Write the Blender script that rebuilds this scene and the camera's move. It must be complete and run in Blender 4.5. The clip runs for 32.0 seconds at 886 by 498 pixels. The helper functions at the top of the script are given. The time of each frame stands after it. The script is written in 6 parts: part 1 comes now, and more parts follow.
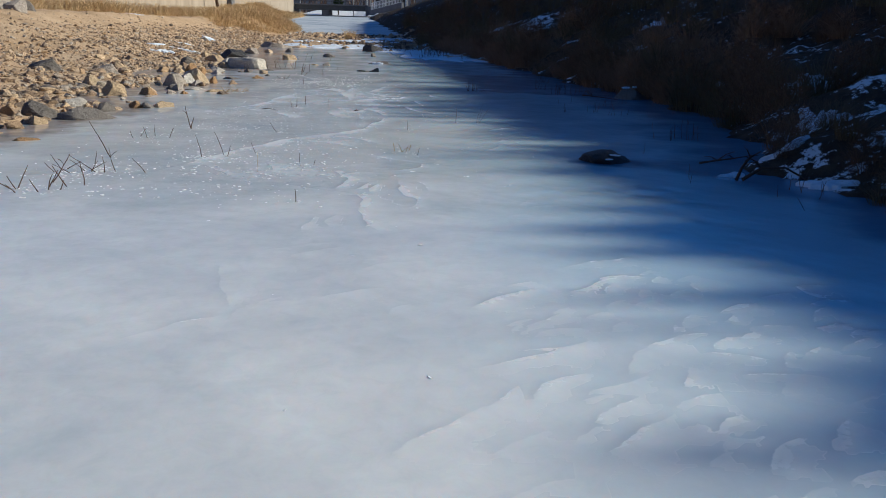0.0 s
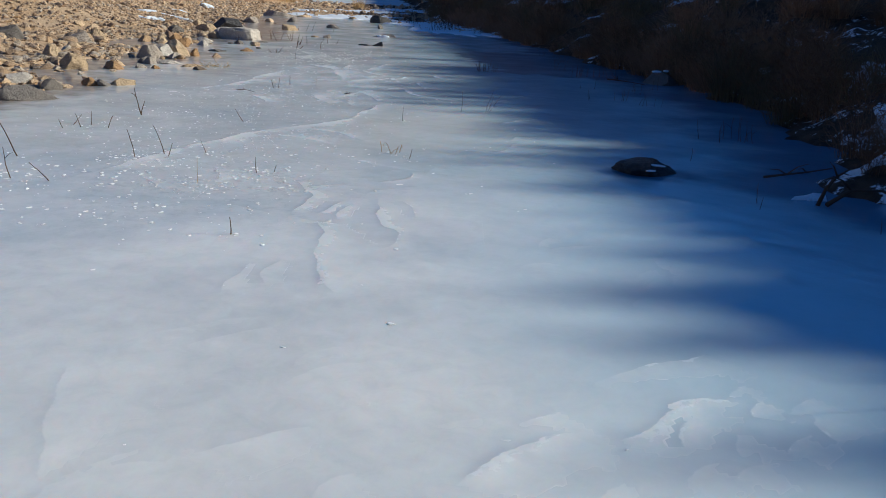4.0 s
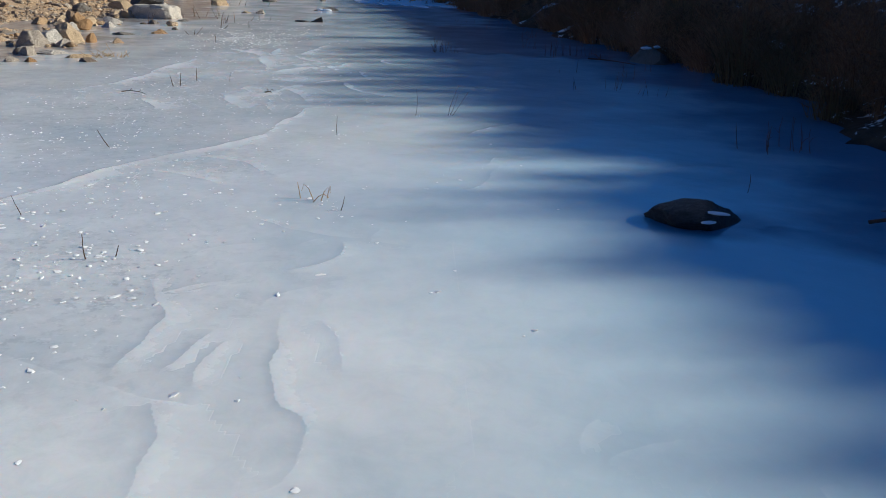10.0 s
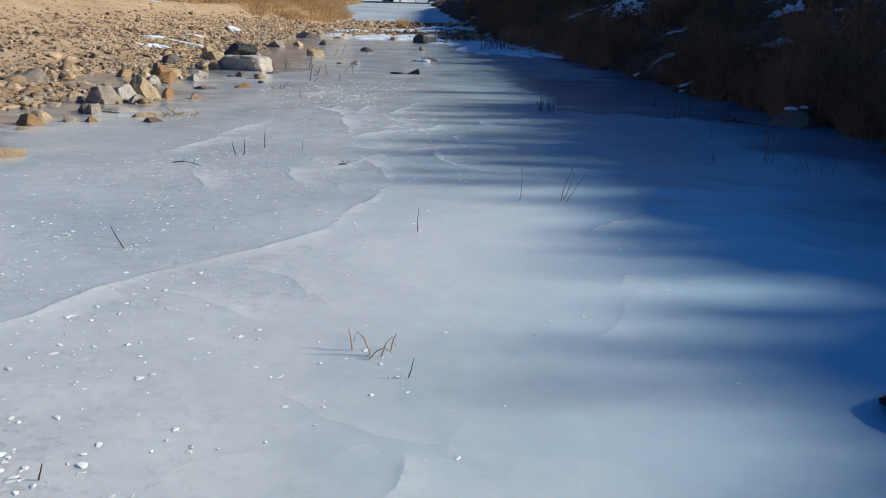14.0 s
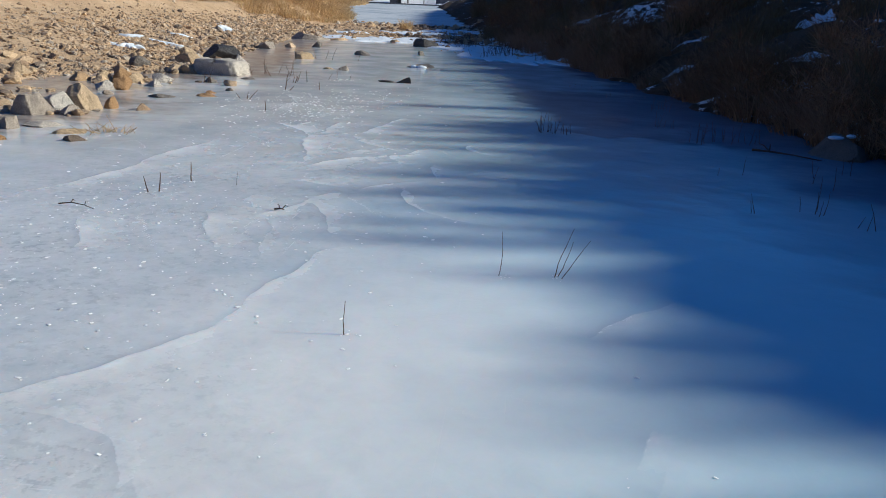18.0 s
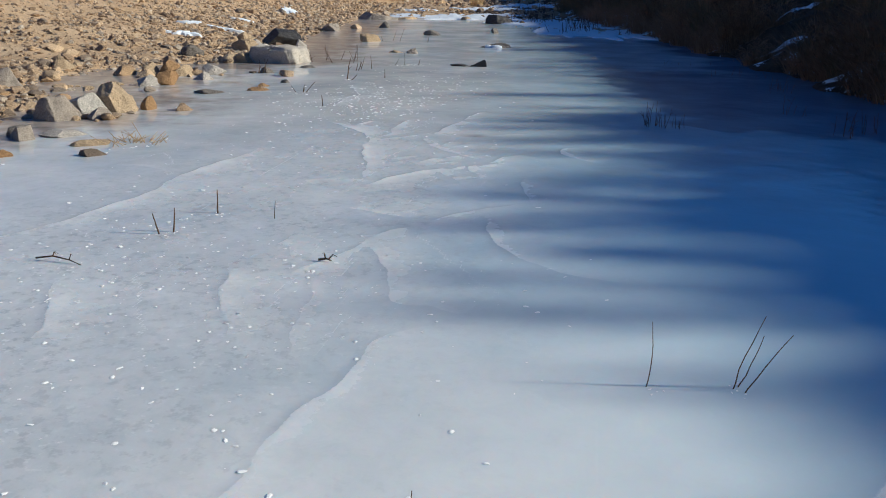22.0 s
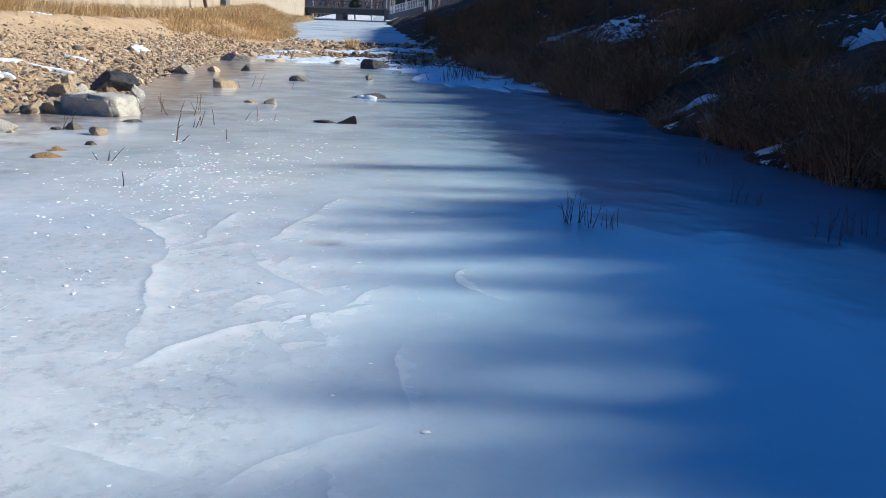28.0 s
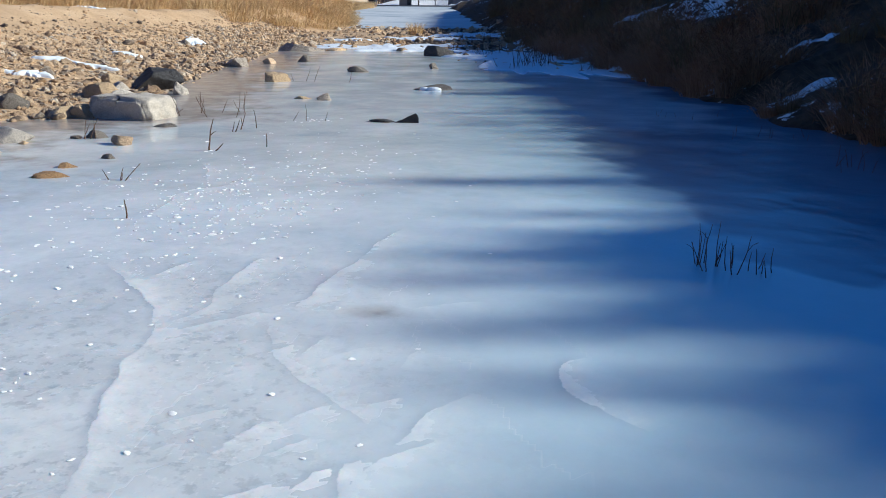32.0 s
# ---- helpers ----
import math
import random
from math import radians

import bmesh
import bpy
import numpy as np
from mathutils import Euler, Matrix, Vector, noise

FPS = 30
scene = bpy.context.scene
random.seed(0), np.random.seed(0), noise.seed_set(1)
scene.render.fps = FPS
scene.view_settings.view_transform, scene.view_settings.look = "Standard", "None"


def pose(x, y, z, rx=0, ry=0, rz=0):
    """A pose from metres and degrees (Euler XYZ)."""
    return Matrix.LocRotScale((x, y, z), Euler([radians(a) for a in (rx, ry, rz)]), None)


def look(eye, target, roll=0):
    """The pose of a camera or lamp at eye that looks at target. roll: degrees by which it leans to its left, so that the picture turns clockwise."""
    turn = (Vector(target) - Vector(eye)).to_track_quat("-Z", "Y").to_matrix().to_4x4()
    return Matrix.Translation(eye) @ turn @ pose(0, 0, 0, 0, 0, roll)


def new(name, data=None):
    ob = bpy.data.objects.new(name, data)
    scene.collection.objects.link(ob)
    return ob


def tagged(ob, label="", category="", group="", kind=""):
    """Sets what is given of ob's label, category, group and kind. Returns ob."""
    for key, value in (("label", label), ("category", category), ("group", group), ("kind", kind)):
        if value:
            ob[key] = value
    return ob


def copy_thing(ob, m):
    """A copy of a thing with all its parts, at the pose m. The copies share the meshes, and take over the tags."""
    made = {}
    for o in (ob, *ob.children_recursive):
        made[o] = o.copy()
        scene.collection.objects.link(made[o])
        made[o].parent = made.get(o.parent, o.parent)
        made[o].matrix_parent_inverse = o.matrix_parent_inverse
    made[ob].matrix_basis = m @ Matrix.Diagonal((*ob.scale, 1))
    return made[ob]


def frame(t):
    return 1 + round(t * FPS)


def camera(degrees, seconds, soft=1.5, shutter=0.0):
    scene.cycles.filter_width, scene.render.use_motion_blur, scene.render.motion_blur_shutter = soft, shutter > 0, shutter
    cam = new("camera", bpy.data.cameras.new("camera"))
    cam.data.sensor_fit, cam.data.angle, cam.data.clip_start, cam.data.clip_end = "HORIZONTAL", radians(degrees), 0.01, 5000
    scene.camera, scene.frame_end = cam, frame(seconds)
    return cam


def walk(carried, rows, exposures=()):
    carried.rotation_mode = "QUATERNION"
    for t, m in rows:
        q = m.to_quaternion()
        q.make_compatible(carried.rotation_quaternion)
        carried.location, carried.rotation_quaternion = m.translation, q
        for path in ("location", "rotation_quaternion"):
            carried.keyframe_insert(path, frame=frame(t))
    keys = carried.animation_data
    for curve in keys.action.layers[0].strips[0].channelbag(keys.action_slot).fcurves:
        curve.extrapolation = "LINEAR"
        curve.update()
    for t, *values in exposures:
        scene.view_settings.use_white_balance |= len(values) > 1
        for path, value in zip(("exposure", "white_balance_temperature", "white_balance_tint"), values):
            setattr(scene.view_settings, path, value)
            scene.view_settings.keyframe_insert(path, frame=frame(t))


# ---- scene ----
cam = camera(52.4, 32.0, soft=1.0)
METRES, EYE, TILT, LEAN, TURN = 15.957, 1.5, 0.0, 0.0, 0.0
EXPOSURES = [(0.0, 0.32, 4500, 6.5), (13.0, 0.4, 4500, 6.5), (17.0, 0.39, 4450, 6.5), (19.0, 0.5, 4450, 6.5), (21.0, 0.37, 4500, 6.5), (22.5, 0.35, 4480, 6.5), (24.0, 0.42, 4380, 6.5), (26.0, 0.66, 4320, 6.5), (28.0, 0.8, 4320, 6.5), (30.0, 0.76, 4330, 6.5), (32.0, 0.68, 4350, 6.5)]
ROWS = [
    (0.0, 0.0, 0.0, 0.0, 0.41, -14.13, -1.64),
    (0.5, 0.0019, 0.0191, -0.0005, -1.32, -14.05, -2.35),
    (1.0, 0.0051, 0.0366, -0.0004, 0.36, -14.26, -2.58),
    (1.5, 0.0015, 0.0557, -0.0001, -1.91, -15.09, -2.3),
    (2.0, 0.0025, 0.071, -0.0014, -2.02, -14.2, -1.83),
    (2.5, 0.0054, 0.0871, -0.0006, -0.59, -15.29, -1.68),
    (3.0, 0.0038, 0.1042, -0.0021, -0.39, -15.94, -1.86),
    (3.5, 0.0033, 0.1197, -0.0015, -2.3, -15.67, -1.97),
    (4.0, 0.0066, 0.1357, -0.0008, 1.34, -15.86, -2.8),
    (4.5, 0.0061, 0.1503, -0.0009, 3.34, -15.21, -1.95),
    (6.5, -0.0031, 0.2134, -0.001, 1.73, -14.86, -1.58),
    (7.0, -0.0049, 0.2279, -0.0013, 1.15, -15.61, -2.05),
    (7.5, -0.0025, 0.2427, -0.0005, 4.24, -15.01, -3.09),
    (8.0, -0.0016, 0.2556, -0.0019, 2.98, -15.89, -2.09),
    (8.5, -0.0021, 0.2728, -0.0015, -1.78, -16.04, -2.1),
    (9.0, 0.0018, 0.2883, -0.0023, -1.79, -16.31, -1.76),
    (9.5, 0.0063, 0.3028, -0.0023, -0.32, -16.53, -2.15),
    (10.0, 0.0057, 0.3206, -0.0022, -1.76, -17.67, -1.65),
    (10.5, 0.0057, 0.3345, -0.003, -1.45, -16.87, -2.16),
    (11.0, 0.0073, 0.3488, -0.0021, 2.31, -16.6, -2.15),
    (11.5, 0.0072, 0.3629, -0.0031, 3.87, -17.96, -1.52),
    (12.0, 0.0059, 0.3791, -0.0012, 1.86, -17.21, -1.91),
    (12.5, 0.0083, 0.3957, -0.0027, 0.27, -17.16, -1.48),
    (13.0, 0.0092, 0.4108, -0.0012, 2.71, -16.15, -2.64),
    (13.5, 0.0039, 0.4283, -0.0018, 3.68, -15.11, -1.59),
    (14.0, 0.0033, 0.4431, -0.0019, 4.56, -15.02, -1.34),
    (14.5, 0.0072, 0.458, -0.0008, 7.29, -14.85, -1.65),
    (16.5, 0.0143, 0.5192, -0.0014, 6.1, -15.97, -1.85),
    (17.0, 0.0119, 0.5363, -0.0008, 4.84, -14.03, -0.91),
    (17.5, 0.0123, 0.5539, -0.0027, 3.54, -13.45, -1.1),
    (18.0, 0.013, 0.5688, -0.0007, 5.2, -14.91, -2.4),
    (18.5, 0.0075, 0.5849, -0.0019, 5.0, -15.4, -1.15),
    (19.0, 0.0036, 0.5984, -0.0014, 5.35, -15.85, -1.08),
    (19.5, 0.0031, 0.6146, -0.0002, 9.67, -15.94, -2.65),
    (20.0, 0.0026, 0.6276, -0.0022, 9.73, -15.75, -1.68),
    (20.5, -0.0018, 0.6431, -0.0006, 6.96, -15.26, -1.39),
    (21.0, -0.0041, 0.6567, -0.0026, 7.19, -16.82, -1.34),
    (21.5, -0.0052, 0.671, -0.0009, 10.02, -16.83, -1.39),
    (22.0, -0.0081, 0.6843, -0.0014, 9.42, -16.5, -0.42),
    (22.5, -0.0114, 0.7016, -0.0012, 7.92, -15.84, -0.29),
    (23.0, -0.0084, 0.7182, -0.0004, 8.72, -15.19, -1.63),
    (23.5, -0.0115, 0.7328, -0.0015, 7.78, -16.26, -1.2),
    (24.0, -0.0158, 0.7493, -0.0008, 3.51, -14.15, -1.06),
    (24.5, -0.0142, 0.7634, -0.0015, 0.91, -13.66, -1.17),
    (26.5, -0.0176, 0.8248, -0.0006, 1.24, -12.95, -1.45),
    (27.0, -0.0207, 0.8398, -0.0017, 0.55, -13.54, -1.75),
    (27.5, -0.0238, 0.8535, -0.0008, -0.92, -12.47, -1.07),
    (28.0, -0.0215, 0.8695, -0.0016, 1.96, -13.8, -2.11),
    (28.5, -0.0221, 0.8839, -0.0029, 3.4, -14.0, -1.44),
    (29.0, -0.0255, 0.8979, -0.0028, 1.63, -14.37, -1.04),
    (29.5, -0.0278, 0.9134, -0.0028, 1.56, -14.2, -1.6),
    (30.0, -0.0255, 0.9247, -0.0012, 3.42, -13.8, -2.09),
    (30.5, -0.0286, 0.94, -0.0018, 1.73, -14.77, -1.09),
    (31.0, -0.0303, 0.9533, -0.0022, -0.29, -13.99, -0.54),
    (31.5, -0.0304, 0.9689, -0.0029, 2.23, -14.36, -0.37),
    (32.0, -0.0333, 0.9855, -0.003, 5.92, -14.85, -0.45),
]
walk(cam, [(t, pose(0, 0, EYE, TILT, LEAN, TURN) @ pose(METRES * x, METRES * y, METRES * z, 90 + pitch, roll, yaw)) for t, x, y, z, yaw, pitch, roll in ROWS], EXPOSURES)

# ---- light ----
SUN_EL, SUN_AZ = 25.0, 6.0          # height above the ground; turn from +x towards +y
world = bpy.data.worlds.new("winter_sky")
scene.world = world
world.use_nodes = True
wn = world.node_tree
sky = wn.nodes.new("ShaderNodeTexSky")
sky.sky_type = "NISHITA"
sky.sun_disc = False
sky.sun_elevation = radians(SUN_EL)
sky.sun_rotation = radians(90 - SUN_AZ)
sky.air_density, sky.dust_density, sky.ozone_density = 1.0, 0.2, 6.0
wn.links.new(sky.outputs[0], wn.nodes["Background"].inputs[0])
wn.nodes["Background"].inputs[1].default_value = 0.04
sun_data = bpy.data.lights.new("sun", "SUN")
sun_data.energy, sun_data.angle, sun_data.color = 5.0, radians(0.65), (1.0, 0.735, 0.41)
sun_way = Vector((math.cos(radians(SUN_EL)) * math.cos(radians(SUN_AZ)), math.cos(radians(SUN_EL)) * math.sin(radians(SUN_AZ)), math.sin(radians(SUN_EL))))
sun = new("sun", sun_data)
sun.matrix_world = look(sun_way * 60, (0, 0, 0))

# ---- materials ----


def node(nt, kind, links=(), **values):
    n = nt.nodes.new("ShaderNode" + kind)
    for key, v in values.items():
        if key.startswith("i_"):
            n.inputs[key[2:].replace("_", " ")].default_value = v
        elif key == "op":
            n.operation = v
        elif key == "data":
            n.data_type = v
        elif key == "blend":
            n.blend_type = v
        elif key == "feature":
            n.feature = v
        elif key == "attr":
            n.attribute_name = v
    for a, b in links:
        nt.links.new(a, n.inputs[b])
    return n


def ramp(nt, fac, stops, smooth=False):
    n = nt.nodes.new("ShaderNodeValToRGB")
    if smooth:
        n.color_ramp.interpolation = "EASE"
    while len(n.color_ramp.elements) < len(stops):
        n.color_ramp.elements.new(0.5)
    for e, (p, c) in zip(n.color_ramp.elements, stops):
        e.position, e.color = p, (*c, 1) if len(c) == 3 else c
    nt.links.new(fac, n.inputs[0])
    return n.outputs[0]


def grey(v):
    return (v, v, v)


def mixc(nt, fac, a, b, blend="MIX"):
    n = nt.nodes.new("ShaderNodeMix")
    n.data_type, n.blend_type = "RGBA", blend
    for socket, v in ((n.inputs[0], fac), (n.inputs[6], a), (n.inputs[7], b)):
        if isinstance(v, bpy.types.NodeSocket):
            nt.links.new(v, socket)
        elif isinstance(v, (int, float)):
            socket.default_value = v
        else:
            socket.default_value = (*v, 1)
    return n.outputs[2]


def math2(nt, op, a, b=0.0, clamp=False):
    n = nt.nodes.new("ShaderNodeMath")
    n.operation, n.use_clamp = op, clamp
    for socket, v in ((n.inputs[0], a), (n.inputs[1], b)):
        if isinstance(v, bpy.types.NodeSocket):
            nt.links.new(v, socket)
        else:
            socket.default_value = v
    return n.outputs[0]


def tex(nt, place, scale, detail=4.0, rough=0.55, distort=0.0, stretch=None):
    if stretch:
        mp = nt.nodes.new("ShaderNodeMapping")
        mp.inputs["Scale"].default_value = stretch
        nt.links.new(place, mp.inputs[0])
        place = mp.outputs[0]
    n = node(nt, "TexNoise", [(place, "Vector")], i_Scale=scale, i_Detail=detail, i_Roughness=rough, i_Distortion=distort)
    return n.outputs[0]


def base(name, rough=0.8, spec=0.3):
    m = bpy.data.materials.new(name)
    m.use_nodes = True
    nt = m.node_tree
    b = nt.nodes["Principled BSDF"]
    b.inputs["Roughness"].default_value = rough
    b.inputs["Specular IOR Level"].default_value = spec
    place = nt.nodes.new("ShaderNodeNewGeometry").outputs["Position"]
    return m, nt, b, place


def bump(nt, b, height, strength, dist):
    n = node(nt, "Bump", [(height, "Height")], i_Strength=strength, i_Distance=dist)
    nt.links.new(n.outputs[0], b.inputs["Normal"])
    return n


def rock_material(name, palette, island=False, mottled=0.5):
    m, nt, b, place = base(name, 0.82, 0.35)
    if island:
        rnd = nt.nodes.new("ShaderNodeNewGeometry").outputs["Random Per Island"]
    else:
        rnd = nt.nodes.new("ShaderNodeObjectInfo").outputs["Random"]
    col = ramp(nt, rnd, [(i / max(1, len(palette) - 1), c) for i, c in enumerate(palette)])
    big = tex(nt, place, 5, 4, 0.6)
    col = mixc(nt, mottled, col, ramp(nt, big, [(0.3, grey(0.5)), (0.5, grey(0.85)), (0.7, (1.0, 0.97, 0.92))]), "MULTIPLY")
    fine = tex(nt, place, 60, 6, 0.7)
    col = mixc(nt, 0.75, col, ramp(nt, fine, [(0.3, grey(0.4)), (0.52, grey(1.0)), (0.75, grey(1.35))]), "MULTIPLY")
    nt.links.new(col, b.inputs["Base Color"])
    bump(nt, b, math2(nt, "ADD", math2(nt, "MULTIPLY", big, 1.5), fine), 1.0, 0.03)
    return m


STONES = [(0.521, 0.375, 0.230), (0.281, 0.198, 0.124), (0.637, 0.486, 0.320), (0.464, 0.307, 0.154), (0.608, 0.529, 0.423), (0.206, 0.162, 0.124), (0.693, 0.514, 0.308), (0.521, 0.403, 0.283)]
M_GRAVEL = rock_material("river_gravel", STONES, island=True)
M_STONE = rock_material("river_stone", STONES)
M_TAN = rock_material("tan_granite", [(0.5, 0.375, 0.225), (0.57, 0.44, 0.28)])
M_OCHRE = rock_material("ochre_stone", [(0.38, 0.23, 0.1), (0.42, 0.27, 0.13)])
M_GREY = rock_material("grey_granite", [(0.4, 0.345, 0.285), (0.48, 0.42, 0.355)], mottled=0.7)
M_PALE = rock_material("pale_granite", [(0.62, 0.58, 0.52), (0.55, 0.5, 0.44)], mottled=0.55)
M_BLOCK = rock_material("speckled_granite", [(0.62, 0.57, 0.5), (0.62, 0.57, 0.5)], mottled=0.6)
M_DARK = rock_material("dark_wet_stone", [(0.05, 0.05, 0.055), (0.075, 0.07, 0.068)])
M_DARK.node_tree.nodes["Principled BSDF"].inputs["Roughness"].default_value = 0.5
M_SLATE = rock_material("slate_grey_stone", [(0.19, 0.17, 0.15), (0.25, 0.225, 0.2)])


def ice_material():
    m, nt, b, place = base("river_ice", 0.2, 0.5)
    shore = node(nt, "Attribute", attr="shore").outputs["Fac"]
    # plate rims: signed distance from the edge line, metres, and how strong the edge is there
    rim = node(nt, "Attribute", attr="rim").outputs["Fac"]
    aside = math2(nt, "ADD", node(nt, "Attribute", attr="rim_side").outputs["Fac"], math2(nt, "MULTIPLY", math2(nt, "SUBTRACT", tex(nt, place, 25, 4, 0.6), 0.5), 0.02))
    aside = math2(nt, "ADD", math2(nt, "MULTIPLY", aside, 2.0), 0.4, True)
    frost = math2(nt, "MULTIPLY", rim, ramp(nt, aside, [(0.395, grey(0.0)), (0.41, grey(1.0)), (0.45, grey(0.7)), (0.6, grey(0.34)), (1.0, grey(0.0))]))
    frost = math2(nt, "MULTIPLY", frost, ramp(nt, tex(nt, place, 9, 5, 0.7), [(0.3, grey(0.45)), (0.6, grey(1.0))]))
    # darker strip behind each lip: shade of its sunless face, as colour
    rim_shade = math2(nt, "MULTIPLY", rim, ramp(nt, aside, [(0.1, grey(0.0)), (0.3, grey(0.3)), (0.393, grey(0.9)), (0.405, grey(0.0))]))
    pitted = node(nt, "Attribute", attr="pits").outputs["Fac"]
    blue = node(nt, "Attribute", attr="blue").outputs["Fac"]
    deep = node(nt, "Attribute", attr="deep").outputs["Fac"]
    milky = tex(nt, place, 0.55, 5, 0.55, 0.4)
    col = ramp(nt, milky, [(0.32, (0.58, 0.625, 0.66)), (0.47, (0.70, 0.715, 0.73)), (0.62, (0.79, 0.80, 0.80))], True)
    bands = tex(nt, place, 1.3, 6, 0.6, 0.8, (0.7, 1.0, 1.0))
    col = mixc(nt, 0.3, col, ramp(nt, bands, [(0.35, (0.76, 0.80, 0.84)), (0.6, grey(1.0))], True), "MULTIPLY")
    mottle = tex(nt, place, 7, 6, 0.7, 0.6)
    col = mixc(nt, math2(nt, "ADD", math2(nt, "MULTIPLY", pitted, 0.4), 0.45, True), col, ramp(nt, mottle, [(0.3, (0.80, 0.83, 0.85)), (0.5, grey(0.97)), (0.68, grey(1.07))]), "MULTIPLY")
    # the bank's shade deepened in the base colour, along with truly bluer ice
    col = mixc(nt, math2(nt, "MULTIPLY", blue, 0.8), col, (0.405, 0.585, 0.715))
    clean = node(nt, "Attribute", attr="clean").outputs["Fac"]
    col = mixc(nt, math2(nt, "MULTIPLY", clean, 0.5), col, (0.85, 0.85, 0.84))
    # air bubbles and pits, dark and clustered
    worn = math2(nt, "MULTIPLY", pitted, ramp(nt, tex(nt, place, 1.7, 4, 0.6), [(0.36, grey(0.25)), (0.58, grey(1.0))]))
    col = mixc(nt, math2(nt, "MULTIPLY", worn, 0.42), col, (0.50, 0.52, 0.54))
    small = ramp(nt, tex(nt, place, 16, 3, 0.7), [(0.36, grey(1.0)), (0.47, grey(0.0))])
    col = mixc(nt, math2(nt, "MULTIPLY", math2(nt, "MULTIPLY", small, worn), 0.55), col, (0.33, 0.36, 0.40))
    flecks = ramp(nt, tex(nt, place, 26, 2, 0.6), [(0.62, grey(0.0)), (0.7, grey(1.0))])
    col = mixc(nt, math2(nt, "MULTIPLY", math2(nt, "MULTIPLY", flecks, worn), 0.5), col, (0.88, 0.88, 0.88))
    thin = ramp(nt, math2(nt, "ADD", shore, math2(nt, "MULTIPLY", math2(nt, "SUBTRACT", tex(nt, place, 1.6, 5, 0.6), 0.5), 0.9)), [(0.45, grey(0.0)), (0.85, grey(1.0))], True)
    bed = ramp(nt, tex(nt, place, 3.0, 5, 0.6), [(0.3, (0.15, 0.125, 0.105)), (0.55, (0.36, 0.30, 0.255)), (0.7, (0.46, 0.42, 0.39))])
    col = mixc(nt, math2(nt, "MULTIPLY", thin, 0.85), col, bed)
    # clear ice; its colour also carries the bank's shade and dark reflection
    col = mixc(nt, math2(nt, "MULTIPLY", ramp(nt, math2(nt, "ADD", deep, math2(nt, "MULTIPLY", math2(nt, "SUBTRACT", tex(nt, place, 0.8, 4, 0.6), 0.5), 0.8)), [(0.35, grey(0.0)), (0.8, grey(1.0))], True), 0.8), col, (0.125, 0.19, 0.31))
    col = mixc(nt, math2(nt, "MULTIPLY", rim_shade, 0.42), col, (0.46, 0.51, 0.57))
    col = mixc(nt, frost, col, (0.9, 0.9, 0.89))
    nt.links.new(col, b.inputs["Base Color"])
    # daylight spreads a hand's width inside the milky ice
    b.inputs["Subsurface Weight"].default_value = 0.75
    b.inputs["Subsurface Radius"].default_value = (0.7, 1.0, 1.25)
    b.inputs["Subsurface Scale"].default_value = 0.055
    gl = ramp(nt, tex(nt, place, 0.9, 4, 0.6), [(0.3, grey(0.06)), (0.7, grey(0.2))])
    nt.links.new(math2(nt, "ADD", gl, math2(nt, "ADD", math2(nt, "MULTIPLY", frost, 0.4), math2(nt, "MULTIPLY", worn, 0.15))), b.inputs["Roughness"])
    b.inputs["IOR"].default_value = 1.31
    soft = tex(nt, place, 3.2, 5, 0.55, 0.5)
    tiny = tex(nt, place, 40, 3, 0.6)
    grit = math2(nt, "MULTIPLY", tex(nt, place, 14, 4, 0.65), math2(nt, "ADD", math2(nt, "MULTIPLY", worn, 0.35), math2(nt, "MULTIPLY", frost, 0.5)))
    bump(nt, b, math2(nt, "ADD", soft, math2(nt, "ADD", math2(nt, "MULTIPLY", tiny, 0.08), grit)), 0.12, 0.03)
    return m


def snow_material():
    m, nt, b, place = base("old_snow", 0.75, 0.3)
    n1 = tex(nt, place, 9, 5, 0.6)
    nt.links.new(ramp(nt, n1, [(0.3, (0.70, 0.76, 0.84)), (0.6, (0.82, 0.86, 0.92))]), b.inputs["Base Color"])
    bump(nt, b, math2(nt, "ADD", n1, math2(nt, "MULTIPLY", tex(nt, place, 70, 3, 0.6), 0.3)), 0.5, 0.03)
    return m


def pan_material():
    m, nt, b, place = base("snow_dusted_ice", 0.55, 0.4)
    n1 = tex(nt, place, 0.5, 6, 0.65, 0.6, (0.5, 1.6, 1.0))
    n2 = tex(nt, place, 5, 5, 0.65)
    col = ramp(nt, n1, [(0.36, (0.34, 0.40, 0.47)), (0.5, (0.58, 0.63, 0.68)), (0.64, (0.74, 0.76, 0.79))])
    nt.links.new(mixc(nt, 0.4, col, ramp(nt, n2, [(0.3, grey(0.6)), (0.6, grey(1.05))]), "MULTIPLY"), b.inputs["Base Color"])
    bump(nt, b, n2, 0.4, 0.04)
    return m


